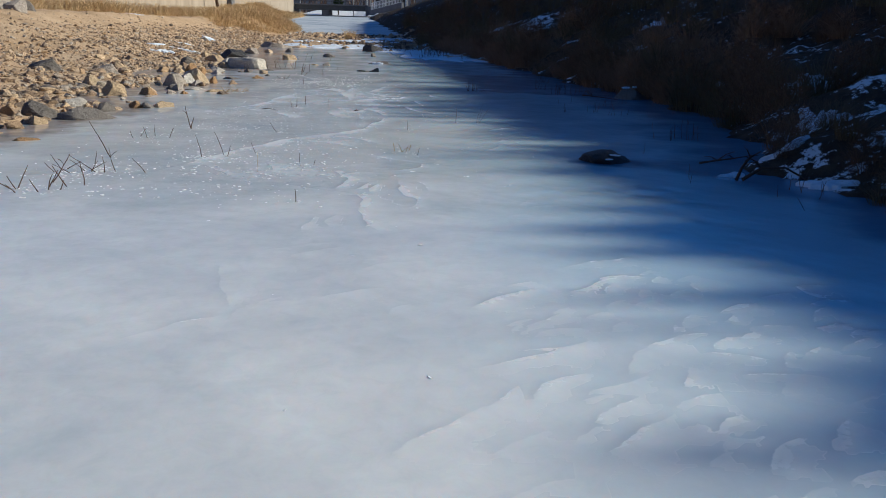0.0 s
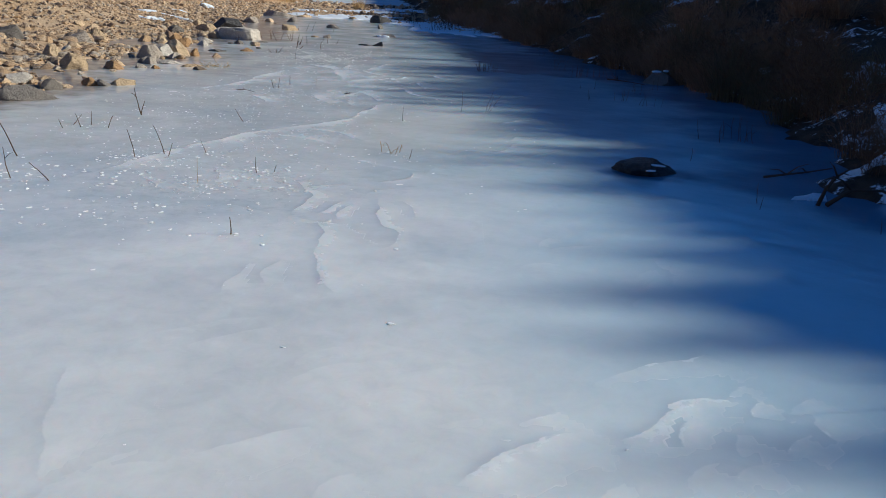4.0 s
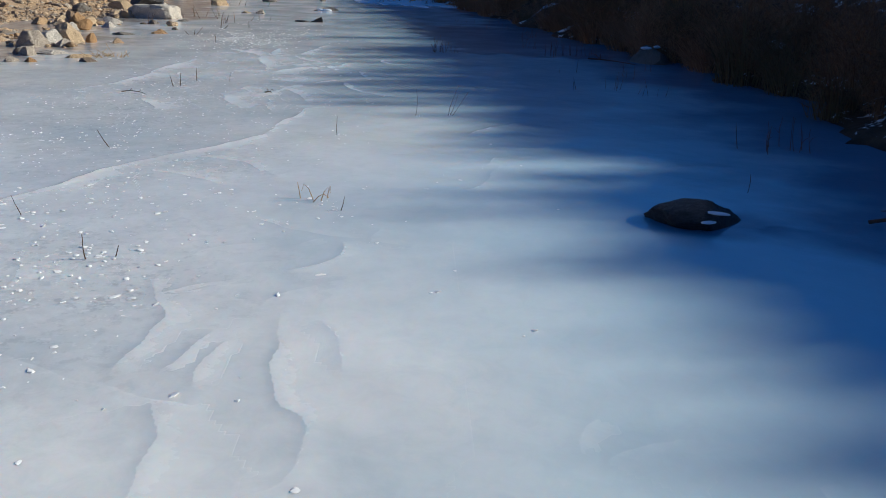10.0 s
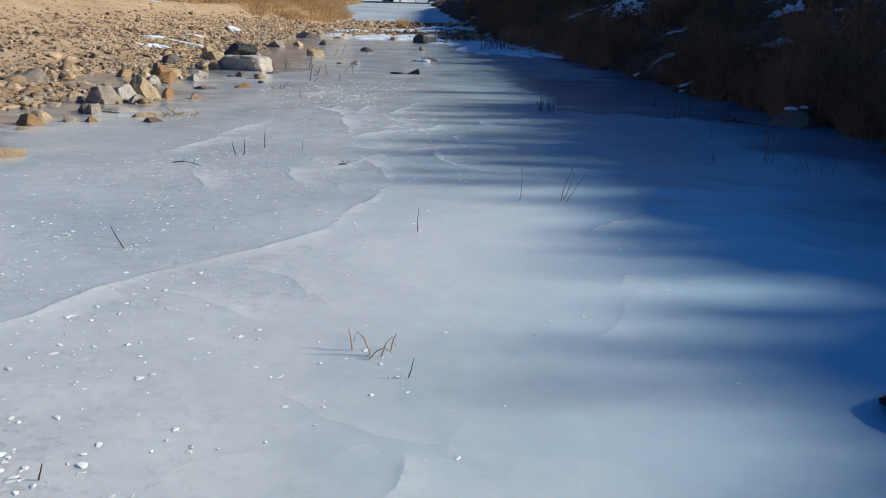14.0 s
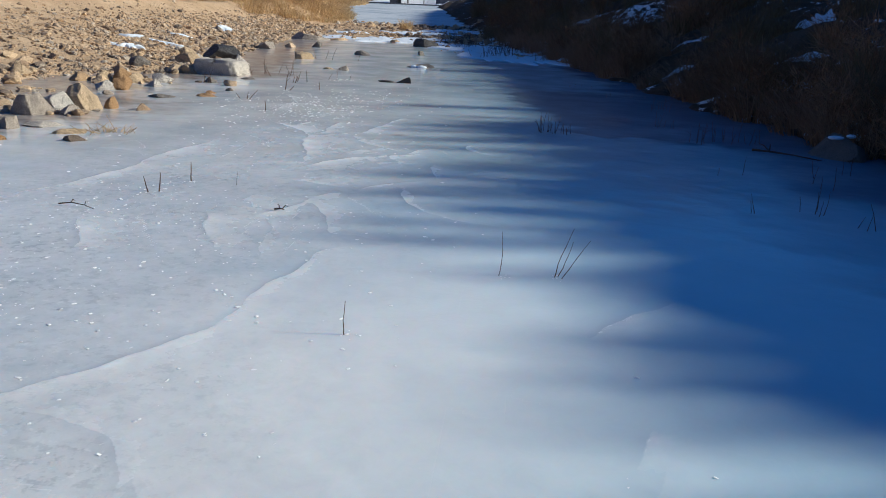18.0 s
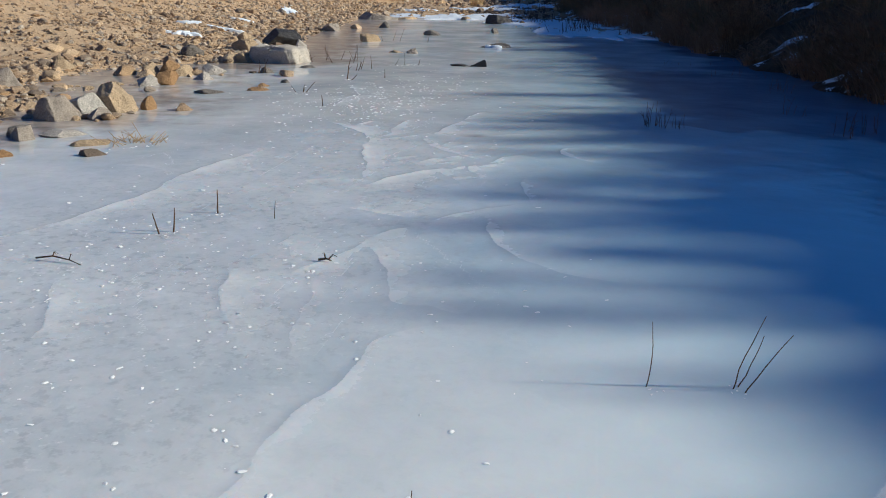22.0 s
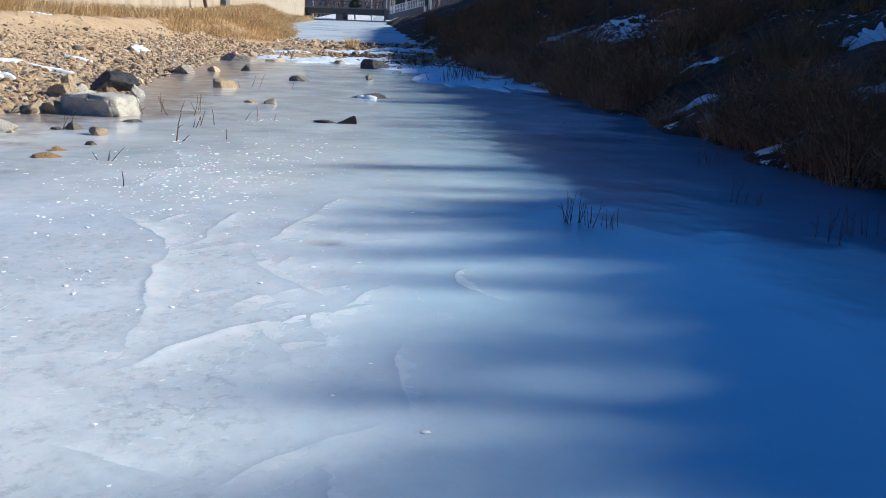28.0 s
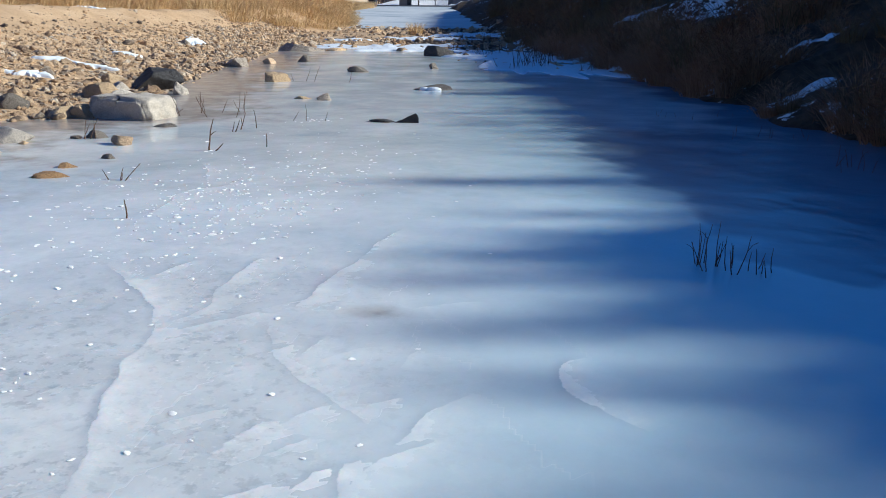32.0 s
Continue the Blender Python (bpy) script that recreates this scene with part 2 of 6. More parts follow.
def ground_material():
    m, nt, b, place = base("bank_earth", 0.9, 0.2)
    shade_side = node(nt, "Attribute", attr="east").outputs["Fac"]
    snowy = node(nt, "Attribute", attr="snow").outputs["Fac"]
    n1 = tex(nt, place, 0.8, 6, 0.6)
    sand = ramp(nt, n1, [(0.3, (0.40, 0.285, 0.16)), (0.5, (0.52, 0.375, 0.225)), (0.7, (0.59, 0.445, 0.28))])
    grain = tex(nt, place, 30, 5, 0.7)
    sand = mixc(nt, 0.6, sand, ramp(nt, grain, [(0.32, grey(0.5)), (0.5, grey(1.0)), (0.7, grey(1.2))]), "MULTIPLY")
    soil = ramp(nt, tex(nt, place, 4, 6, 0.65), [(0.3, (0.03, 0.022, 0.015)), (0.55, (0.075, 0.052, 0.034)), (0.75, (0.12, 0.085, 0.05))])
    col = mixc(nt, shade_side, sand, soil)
    patch = ramp(nt, math2(nt, "ADD", snowy, math2(nt, "MULTIPLY", math2(nt, "SUBTRACT", tex(nt, place, 3.0, 8, 0.75), 0.5), 2.2)), [(0.52, grey(0.0)), (0.58, grey(1.0))])
    col = mixc(nt, patch, col, (0.84, 0.85, 0.87))
    nt.links.new(col, b.inputs["Base Color"])
    bump(nt, b, math2(nt, "ADD", math2(nt, "MULTIPLY", tex(nt, place, 6, 6, 0.65), 1.0), math2(nt, "MULTIPLY", grain, 0.4)), 0.8, 0.05)
    return m


def plant_material(name, stops, trans=0.25):
    m, nt, b, place = base(name, 0.7, 0.2)
    rnd = nt.nodes.new("ShaderNodeNewGeometry").outputs["Random Per Island"]
    col = ramp(nt, rnd, stops)
    nz = tex(nt, place, 0.9, 3, 0.5)
    col = mixc(nt, 0.5, col, ramp(nt, nz, [(0.35, grey(0.6)), (0.65, grey(1.15))]), "MULTIPLY")
    nt.links.new(col, b.inputs["Base Color"])
    return m


M_ICE, M_SNOW, M_GROUND, M_PAN = ice_material(), snow_material(), ground_material(), pan_material()
M_GOLD = plant_material("dry_golden_reed", [(0.0, (0.5, 0.34, 0.14)), (0.4, (0.7, 0.51, 0.25)), (0.75, (0.8, 0.63, 0.36)), (1.0, (0.42, 0.27, 0.12))])
M_BROWN = plant_material("dry_brown_brush", [(0.0, (0.1, 0.053, 0.029)), (0.5, (0.18, 0.1, 0.052)), (1.0, (0.28, 0.165, 0.085))])
M_STRAW = plant_material("dull_straw", [(0.0, (0.11, 0.075, 0.038)), (0.5, (0.2, 0.145, 0.07)), (1.0, (0.13, 0.09, 0.045))])
M_RUST = plant_material("rusty_brown_grass", [(0.0, (0.2, 0.105, 0.055)), (0.5, (0.34, 0.19, 0.1)), (1.0, (0.45, 0.28, 0.15))])
M_TWIG = plant_material("dead_stem", [(0.0, (0.07, 0.045, 0.03)), (1.0, (0.15, 0.095, 0.06))])
M_PALETWIG = plant_material("bleached_stem", [(0.0, (0.4, 0.29, 0.16)), (1.0, (0.5, 0.38, 0.22))])
M_BARK = plant_material("grey_bark", [(0.0, (0.1, 0.085, 0.07)), (1.0, (0.17, 0.15, 0.13))])
M_NEEDLE = plant_material("dull_evergreen", [(0.0, (0.025, 0.04, 0.02)), (1.0, (0.06, 0.075, 0.035))])


def plain(name, a, c, scale, rough=0.7, metal=0.0, bumpy=0.2, stretch=None):
    m, nt, b, place = base(name, rough, 0.4)
    n1 = tex(nt, place, scale, 6, 0.65, 0.0, stretch)
    nt.links.new(ramp(nt, n1, [(0.3, a), (0.7, c)]), b.inputs["Base Color"])
    b.inputs["Metallic"].default_value = metal
    bump(nt, b, tex(nt, place, scale * 12, 4, 0.6), bumpy, 0.02)
    return m


M_CONCRETE = plain("weathered_concrete", (0.26, 0.22, 0.165), (0.42, 0.36, 0.28), 0.9, 0.9, 0.0, 0.5, (1.6, 1.6, 0.35))
M_GIRDER = plain("dark_painted_steel", (0.035, 0.04, 0.05), (0.06, 0.065, 0.075), 1.0, 0.5)
M_PIER = plain("dim_concrete", (0.12, 0.12, 0.13), (0.18, 0.18, 0.19), 1.0, 0.85)
M_RAIL = plain("grey_galvanised_metal", (0.3, 0.31, 0.33), (0.42, 0.43, 0.45), 3.0, 0.5, 0.3)
M_WHITE = plain("chalky_white_paint", (0.66, 0.66, 0.66), (0.78, 0.78, 0.77), 2.0, 0.6)
M_BOOTH = plain("dark_clad_panel", (0.06, 0.065, 0.075), (0.1, 0.1, 0.11), 1.0, 0.6)
M_GLASS = plain("dark_window_glass", (0.02, 0.025, 0.03), (0.03, 0.035, 0.045), 1.0, 0.08)
M_FROST = plain("white_frost", (0.86, 0.87, 0.88), (0.93, 0.93, 0.93), 30.0, 0.9)
# shade and blue distance haze of the hillside are put into this colour
M_FOREST = plain("shaded_hazy_forest", (0.016, 0.022, 0.042), (0.034, 0.044, 0.075), 0.06, 0.95, 0.0, 0.9)

# ---- the lie of the land ----
LEFT_Y = [-30, 8, 10.7, 12.5, 14, 15.2, 16.6, 18.2, 20.0, 21.8, 23, 25.5, 26.6, 27.5, 28, 34, 36, 41, 48, 56, 68, 112, 150]
LEFT_X = [-6.5, -6.2, -5.9, -5.9, -5.8, -5.9, -6.9, -7.0, -6.7, -7.1, -8.4, -8.7, -8.1, -7.1, -6.7, -7.8, -8.3, -8.9, -10, -10.6, -10.8, -20, -26]
RIGHT_Y = [-30, 5, 8, 10, 12.5, 16, 20, 22.5, 25, 31, 41, 48, 60, 75, 115, 150]
RIGHT_X = [4.5, 4.2, 3.9, 3.6, 4.2, 4.8, 4.4, 4.0, 3.4, 2.6, 1.2, -0.3, -2.5, -4.8, -10.5, -14.5]


# where the solid shade of the bank ends on the ice, and the crest that casts it
CREST = 16.0
SHADE_Y = [-10, 0, 4.6, 6.0, 7.4, 8.4, 10, 11.1, 12, 12.7, 13.5, 14.1, 14.5, 15.0, 15.9, 17.1, 17.5, 18.6, 19.0, 20, 21.5, 23.7, 26, 33, 45, 60, 70, 90, 112]
SHADE_X = [2.5, 2.0, 1.75, 1.7, 1.45, 1.25, 1.35, 1.2, 1.2, 1.2, 1.1, 0.9, 0.65, 0.55, 0.4, 0.45, 0.5, 0.45, 0.25, 0.1, 0.0, 0.25, 0.1, -1.1, -2.9, -5.2, -7.0, -8.5, -10.5]


def crest_line(y):
    k = CREST / math.tan(radians(SUN_EL))
    return np.interp(np.asarray(y, float) - k * math.tan(radians(SUN_AZ)), SHADE_Y, SHADE_X) + k


def soft_step(a, b, v):
    u = np.clip((np.asarray(v, float) - a) / (b - a), 0, 1)
    return u * u * (3 - 2 * u)


def wavy(x, y, size, seed):
    """A cheap smooth noise, about -1 to 1, for arrays."""
    r = np.random.RandomState(seed)
    out = np.zeros(np.broadcast(x, y).shape)
    for k in range(9):
        a, f, p = r.uniform(0, 6.283), (1.0 + 0.35 * k) / size, r.uniform(0, 6.283)
        out = out + np.sin(6.283 * f * (x * np.cos(a) + y * np.sin(a)) + p + 1.4 * np.sin(2.1 * f * (x * np.sin(a * 1.7) - y * np.cos(a)) + p * 2)) / (1 + 0.5 * k)
    return out / 2.6


def left_edge(y):
    return np.interp(y, LEFT_Y, LEFT_X)


def right_edge(y):
    return np.interp(y, RIGHT_Y, RIGHT_X) + 0.22 * np.sin(y * 1.7) + 0.12 * np.sin(y * 4.1 + 1)


def bed_rise(y):
    return np.interp(y, [-50, 50, 60, 68, 112, 150, 400], [0, 0, 0.25, 0.5, 1.75, 1.95, 2.0])


def ground_height(x, y):
    x, y = np.asarray(x, float), np.asarray(y, float)
    dl, dr = left_edge(y) - x, x - right_edge(y)
    # gravel bar on the sunny side: a long low ramp, a sand crest, then flat to the wall
    reach = np.interp(y, [5, 10, 20, 34, 45, 56, 70], [10, 9.5, 9, 8, 5.2, 3.6, 3.2])
    crest = np.interp(y, [0, 40, 56, 80], [1.55, 1.5, 1.25, 1.1])
    u = np.clip(dl / reach, 0, 1)
    hl = crest * (0.14 * u + 0.86 * u ** 1.9 * (1.0 + 0.35 * (1 - u))) + 0.015 * np.clip(dl - reach, 0, 12)
    hl = hl + 0.05 * wavy(x, y, 2.3, 3) * np.clip(dl / 2, 0, 1) + 0.015 * wavy(x, y, 0.7, 4) * (dl > 0)
    # steep brushy bank on the shaded side
    low = np.interp(y, [-50, 100, 125, 150], [1, 1, 0.5, 0.42])
    d = np.clip(dr, 0, None)
    wide = crest_line(y) - np.interp(y, RIGHT_Y, RIGHT_X)
    hr = low * (0.25 * np.clip(d, 0, 0.8) + 0.38 * np.clip(d - 0.4, 0, 9.6) + (CREST - 3.85) * np.clip((d - 10) / (wide - 10), 0, 1) + 0.04 * np.clip(d - wide, 0, 60))
    hr = hr + np.clip(d, 0, 1) * (0.16 * wavy(x, y, 3.1, 5) + 0.07 * wavy(x, y, 1.1, 6))
    far = 60 * soft_step(190, 520, y) + 45 * soft_step(60, 400, -x) * (1 - soft_step(0, 60, -y - 500))
    bed = -0.16 - 0.1 * soft_step(0, 1.5, np.minimum(-dl, -dr))
    riffle = soft_step(49, 53, y) * (1 - soft_step(66, 70, y))
    bed = bed * (1 - riffle) + (0.03 + 0.04 * wavy(x, y, 1.5, 9)) * riffle
    far = far + 1.5 * soft_step(141, 158, y) * soft_step(-26, -22, x) * (1 - soft_step(-11, -8, x)) * (1 - soft_step(170, 180, y))
    return bed_rise(y) + np.where(dl > 0, hl, np.where(dr > 0, hr, bed)) + far


def gh(x, y):
    return float(ground_height(x, y))


def part(name, bm, material, parent=None, label=""):
    me = bpy.data.meshes.new(name)
    bm.to_mesh(me)
    bm.free()
    me.materials.append(material)
    ob = new(name, me)
    if parent:
        ob.parent = parent
    if label:
        ob["label"] = label
    return ob


def from_arrays(name, verts, faces, material, smooth=True):
    """A mesh object from numpy arrays: faces is an (n, 3) or (n, 4) array."""
    me = bpy.data.meshes.new(name)
    n, k = faces.shape
    me.vertices.add(len(verts))
    me.vertices.foreach_set("co", np.ascontiguousarray(verts, np.float32).ravel())
    me.loops.add(n * k)
    me.loops.foreach_set("vertex_index", np.ascontiguousarray(faces, np.int32).ravel())
    me.polygons.add(n)
    me.polygons.foreach_set("loop_start", np.arange(0, n * k, k, dtype=np.int32))
    me.polygons.foreach_set("loop_total", np.full(n, k, np.int32))
    me.polygons.foreach_set("use_smooth", np.full(n, smooth))
    me.update(calc_edges=True)
    me.materials.append(material)
    return new(name, me)


def sheet(name, xs, ys, z, material):
    X, Y = np.meshgrid(xs, ys)
    nx, ny = len(xs), len(ys)
    i = np.arange(nx * ny).reshape(ny, nx)
    faces = np.stack([i[:-1, :-1], i[:-1, 1:], i[1:, 1:], i[1:, :-1]], -1).reshape(-1, 4)
    return from_arrays(name, np.stack([X.ravel(), Y.ravel(), z.ravel()], -1), faces, material)


def attribute(ob, name, values):
    ob.data.attributes.new(name, "FLOAT", "POINT").data.foreach_set("value", np.ascontiguousarray(values, np.float32).ravel())


def spread(a, b, fine_a, fine_b, step, growth=1.12, most=1e9):
    """Grid lines from a to b: even between fine_a and fine_b, wider and wider outside."""
    mid = list(np.arange(fine_a, fine_b + step / 2, step))
    lo, s = [], step
    v = fine_a
    while v > a:
        s = min(s * growth, most)
        v -= s
        lo.append(max(v, a))
    hi, s, v = [], step, mid[-1]
    while v < b:
        s = min(s * growth, most)
        v += s
        hi.append(min(v, b))
    return np.array(lo[::-1] + mid + hi)


# ---- ground: one sheet out to the horizon ----
gx = spread(-1800, 1800, -17, 43, 0.22, 1.16)
gy = spread(-1500, 1800, 1, 70, 0.2, 1.14)
GX, GY = np.meshgrid(gx, gy)
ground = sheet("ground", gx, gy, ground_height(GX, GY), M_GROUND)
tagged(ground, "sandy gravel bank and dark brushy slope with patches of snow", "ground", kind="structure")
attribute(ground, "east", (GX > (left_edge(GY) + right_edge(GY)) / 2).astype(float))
dr = GX - right_edge(GY)
snow_w = 0.26 + 0.16 * wavy(GX, GY, 6, 21) + 0.1 * wavy(GX, GY, 2.2, 22)
snow_w = snow_w + 0.35 * np.exp(-((GX - 4.6) / 1.3) ** 2 - ((GY - 45) / 3.0) ** 2)
snow_w = snow_w + 0.34 * np.exp(-((GX - 5.9) / 1.4) ** 2 - ((GY - 10.8) / 2.7) ** 2)
snow_w = snow_w + 0.16 * np.exp(-((dr - 0.4) / 0.5) ** 2) * (GY < 55)
snow_w = np.where(dr > 0, snow_w, 0.0) * (dr < 30)
snow_w = snow_w + 0.75 * soft_step(36, 40, GY) * (1 - soft_step(50, 60, GY)) * soft_step(-2.2, -0.5, dr) * (1 - soft_step(0.2, 1.5, dr))
snow_w = snow_w + 0.8 * soft_step(114, 118, GY) * (1 - soft_step(165, 175, GY)) * (GX > left_edge(GY)) * (GX < -9)
attribute(ground, "snow", snow_w)

# ---- ice ----
# plate edges, each: points along the edge from its near end, height of the lip in mm, width over which it falls away towards the sun
EDGES_START = [
    ([(-0.19, 2.97), (0.11, 3.32), (0.29, 3.58), (0.42, 3.72)], 5, 0.1),
    ([(0.18, 2.98), (0.31, 3.12), (0.45, 3.21)], 4, 0.07),
    ([(0.62, 3.01), (0.83, 3.28), (1.0, 3.47)], 5, 0.09),
    ([(0.62, 3.47), (0.65, 3.58), (0.81, 3.72), (1.0, 3.85)], 5, 0.09),
    ([(0.12, 3.82), (0.42, 3.99), (0.76, 4.29)], 4, 0.09),
    ([(1.07, 3.66), (1.08, 3.77), (1.17, 3.95)], 5, 0.06),
    ([(1.04, 3.36), (1.18, 3.18), (1.37, 3.26)], 4, 0.07),
    ([(1.47, 3.09), (1.53, 3.21), (1.65, 3.32)], 5, 0.07),
    ([(0.17, 4.7), (0.3, 4.94), (0.54, 5.14)], 5, 0.08),
    ([(0.41, 4.39), (0.52, 4.53), (0.66, 4.69)], 4, 0.08),
    ([(0.74, 5.05), (0.86, 5.2), (1.03, 5.44)], 5, 0.06),
    ([(0.69, 5.55), (0.99, 5.8), (1.28, 5.98)], 4, 0.07),
    ([(-1.14, 4.59), (-1.3, 5.09), (-1.44, 5.49)], 4, 0.12),
    ([(-1.58, 4.06), (-1.34, 4.33), (-1.13, 4.48)], 3, 0.2),
]
EDGES_FAN = [
    ([(-0.56, 6.55), (-0.64, 6.9), (-0.68, 7.2), (-0.71, 7.45), (-0.74, 7.75), (-0.8, 8.0)], 6, 0.12),
    ([(-0.47, 6.53), (-0.56, 6.73), (-0.63, 6.9)], 3, 0.2),
    ([(-0.41, 7.39), (-0.31, 7.42), (-0.25, 7.61), (-0.27, 7.85), (-0.36, 8.0), (-0.43, 8.35), (-0.48, 8.85)], 5, 0.16),
    ([(-0.98, 8.1), (-0.82, 8.0), (-0.63, 7.91)], 3, 0.3),
    ([(-0.68, 8.06), (-0.68, 8.36), (-0.62, 8.56)], 4, 0.1),
    ([(-0.84, 8.18), (-0.77, 8.45), (-0.72, 8.63)], 4, 0.1),
    ([(-1.0, 8.12), (-0.98, 8.56), (-0.97, 8.8), (-1.07, 9.05), (-1.17, 9.3)], 5, 0.14),
    ([(-1.04, 6.42), (-1.07, 6.64), (-1.01, 7.01)], 3, 0.12),
    ([(-0.87, 6.61), (-0.91, 6.85), (-0.84, 7.11)], 3, 0.12),
    ([(-0.15, 8.2), (-0.2, 8.47), (-0.27, 8.75)], 3, 0.14),
    ([(-0.55, 9.35), (-0.4, 9.48), (-0.26, 9.66), (-0.27, 9.91)], 4, 0.14),
    ([(-1.49, 8.36), (-1.14, 8.16), (-0.87, 8.02), (-0.6, 7.89)], 2.5, 0.4),
]
EDGES_LONG = [
    ([(-2.9, 8.8), (-2.72, 9.45), (-2.5, 10.4), (-2.25, 11.1), (-2.02, 11.72), (-1.72, 12.12), (-1.4, 12.64), (-1.22, 12.95), (-1.18, 13.25), (-1.14, 13.65), (-1.05, 14.06), (-1.02, 14.38), (-0.93, 14.58), (-0.72, 14.73), (-0.5, 14.76)], 6, 0.1),
    ([(-1.74, 8.95), (-1.8, 9.36), (-1.93, 9.46), (-2.2, 9.48)], 3, 0.3),
    ([(-2.06, 8.67), (-2.3, 9.05), (-2.57, 9.43)], 2.5, 0.4),
    ([(-1.08, 11.09), (-1.52, 11.39), (-1.9, 11.56)], 2.5, 0.4),
    ([(-0.81, 11.37), (-1.0, 11.66), (-1.28, 11.87)], 2.5, 0.4),
    ([(0.13, 9.8), (-0.43, 10.03), (-1.0, 10.4)], 2, 0.4),
    ([(0.46, 11.09), (0.6, 11.33), (0.81, 12.0)], 3, 0.1),
    ([(-0.95, 11.4), (-1.03, 11.66), (-1.15, 11.82), (-1.35, 11.94), (-1.68, 12.05)], 3, 0.25),
    ([(0.58, 13.22), (0.75, 13.47), (1.16, 13.97)], 4, 0.12),
    ([(0.68, 11.91), (0.73, 12.08), (0.77, 12.27)], 4, 0.1),
]
EDGES_MIDDLE = [
    ([(-3.7, 15.4), (-3.54, 15.87), (-3.42, 16.35), (-3.32, 17.0), (-3.35, 17.5), (-3.33, 17.85), (-3.23, 18.3), (-3.17, 18.9)], 6, 0.1),
    ([(-3.36, 17.45), (-3.7, 17.8), (-4.12, 17.9)], 3, 0.3),
    ([(-0.67, 14.83), (-0.85, 14.92), (-1.03, 14.97), (-1.12, 15.26), (-1.27, 15.63), (-1.41, 16.02)], 4, 0.25),
    ([(-1.69, 15.24), (-1.5, 15.76), (-1.36, 16.2), (-1.22, 16.36)], 5, 0.09),
    ([(-1.95, 15.8), (-1.9, 16.02), (-1.85, 16.1)], 4, 0.1),
    ([(-1.68, 15.34), (-1.73, 15.54), (-1.85, 15.8)], 3, 0.25),
    ([(-2.48, 14.2), (-2.57, 14.45), (-2.74, 14.8), (-2.88, 15.02)], 5, 0.16),
    ([(-1.65, 14.37), (-1.78, 14.65), (-1.92, 14.97), (-2.04, 15.36)], 5, 0.18),
    ([(-1.32, 14.18), (-1.42, 14.69), (-1.52, 15.27)], 2.5, 0.3),
    ([(0.1, 15.47), (-0.13, 15.54), (-0.4, 15.72), (-0.58, 15.92), (-0.7, 16.25), (-0.83, 16.8)], 5, 0.3),
    ([(-1.15, 16.49), (-0.99, 16.74), (-0.85, 16.92), (-0.54, 17.16)], 4, 0.12),
]
EDGES_UPPER = [
    ([(-1.92, 17.38), (-1.8, 17.55), (-1.65, 17.89), (-1.45, 18.18), (-1.15, 18.36), (-1.0, 18.55), (-0.9, 18.85), (-0.7, 19.05)], 7, 0.09),
    ([(-1.85, 17.5), (-1.97, 18.12), (-2.07, 18.5), (-2.22, 19.0), (-2.28, 19.2), (-2.25, 19.45), (-2.34, 19.68), (-2.64, 20.18), (-3.13, 20.7)], 7, 0.2),
    ([(-2.34, 19.65), (-2.16, 19.92), (-2.22, 20.3), (-2.2, 20.72), (-2.12, 20.95)], 5, 0.12),
    ([(-2.78, 20.33), (-2.64, 20.5), (-2.55, 20.82)], 4, 0.1),
    ([(-1.75, 19.9), (-1.69, 20.3), (-1.6, 20.85), (-1.52, 21.35), (-1.44, 21.8)], 5, 0.12),
    ([(-3.36, 21.9), (-3.38, 22.4), (-3.4, 22.85), (-3.1, 23.2)], 4, 0.1),
    ([(-3.34, 23.2), (-3.8, 24.3)], 3, 0.12),
    ([(-0.48, 17.1), (-0.56, 17.34), (-0.64, 17.7), (-0.61, 18.05)], 4, 0.25),
    ([(-0.08, 18.75), (-0.29, 18.99), (-0.4, 19.25), (-0.36, 19.43), (-0.25, 19.52)], 5, 0.3),
    ([(-0.9, 18.52), (-1.19, 18.81), (-1.45, 19.06), (-1.72, 19.53), (-1.86, 19.9)], 3, 0.3),
]
EDGES_CRUST = [
    ([(-1.19, 18.78), (-1.12, 18.87), (-0.98, 18.97)], 4, 0.07),
    ([(-1.6, 18.36), (-1.55, 18.53), (-1.49, 18.77)], 6, 0.06),
    ([(-1.24, 18.2), (-1.21, 18.35), (-1.12, 18.39)], 6, 0.05),
    ([(-1.1, 18.15), (-1.12, 18.36), (-1.02, 18.48)], 6, 0.06),
    ([(-1.38, 18.47), (-1.3, 18.62)], 5, 0.05),
    ([(-2.46, 18.8), (-2.35, 19.02), (-2.28, 19.15)], 2.5, 0.1),
    ([(-0.74, 16.5), (-0.8, 16.72), (-0.88, 16.9)], 4, 0.14),
    ([(-1.29, 16.57), (-1.55, 16.7), (-1.81, 16.79)], 3, 0.3),
    ([(-0.94, 17.83), (-1.02, 18.02), (-1.15, 18.33)], 3, 0.14),
    ([(-1.07, 17.63), (-1.22, 17.91), (-1.39, 18.22)], 3, 0.14),
]


def smooth_line(points, step=0.03):
    p = np.array(points, float)
    q = np.vstack([2 * p[0] - p[1], p, 2 * p[-1] - p[-2]])
    out = []
    for i in range(1, len(q) - 2):
        n = max(2, int(np.linalg.norm(q[i + 1] - q[i]) / step))
        t = np.linspace(0, 1, n, endpoint=False)[:, None]
        out.append(0.5 * (2 * q[i] + (q[i + 1] - q[i - 1]) * t + (2 * q[i - 1] - 5 * q[i] + 4 * q[i + 1] - q[i + 2]) * t ** 2 + (3 * q[i] - q[i - 1] - 3 * q[i + 1] + q[i + 2]) * t ** 3))
    return np.vstack(out + [p[-1:]])


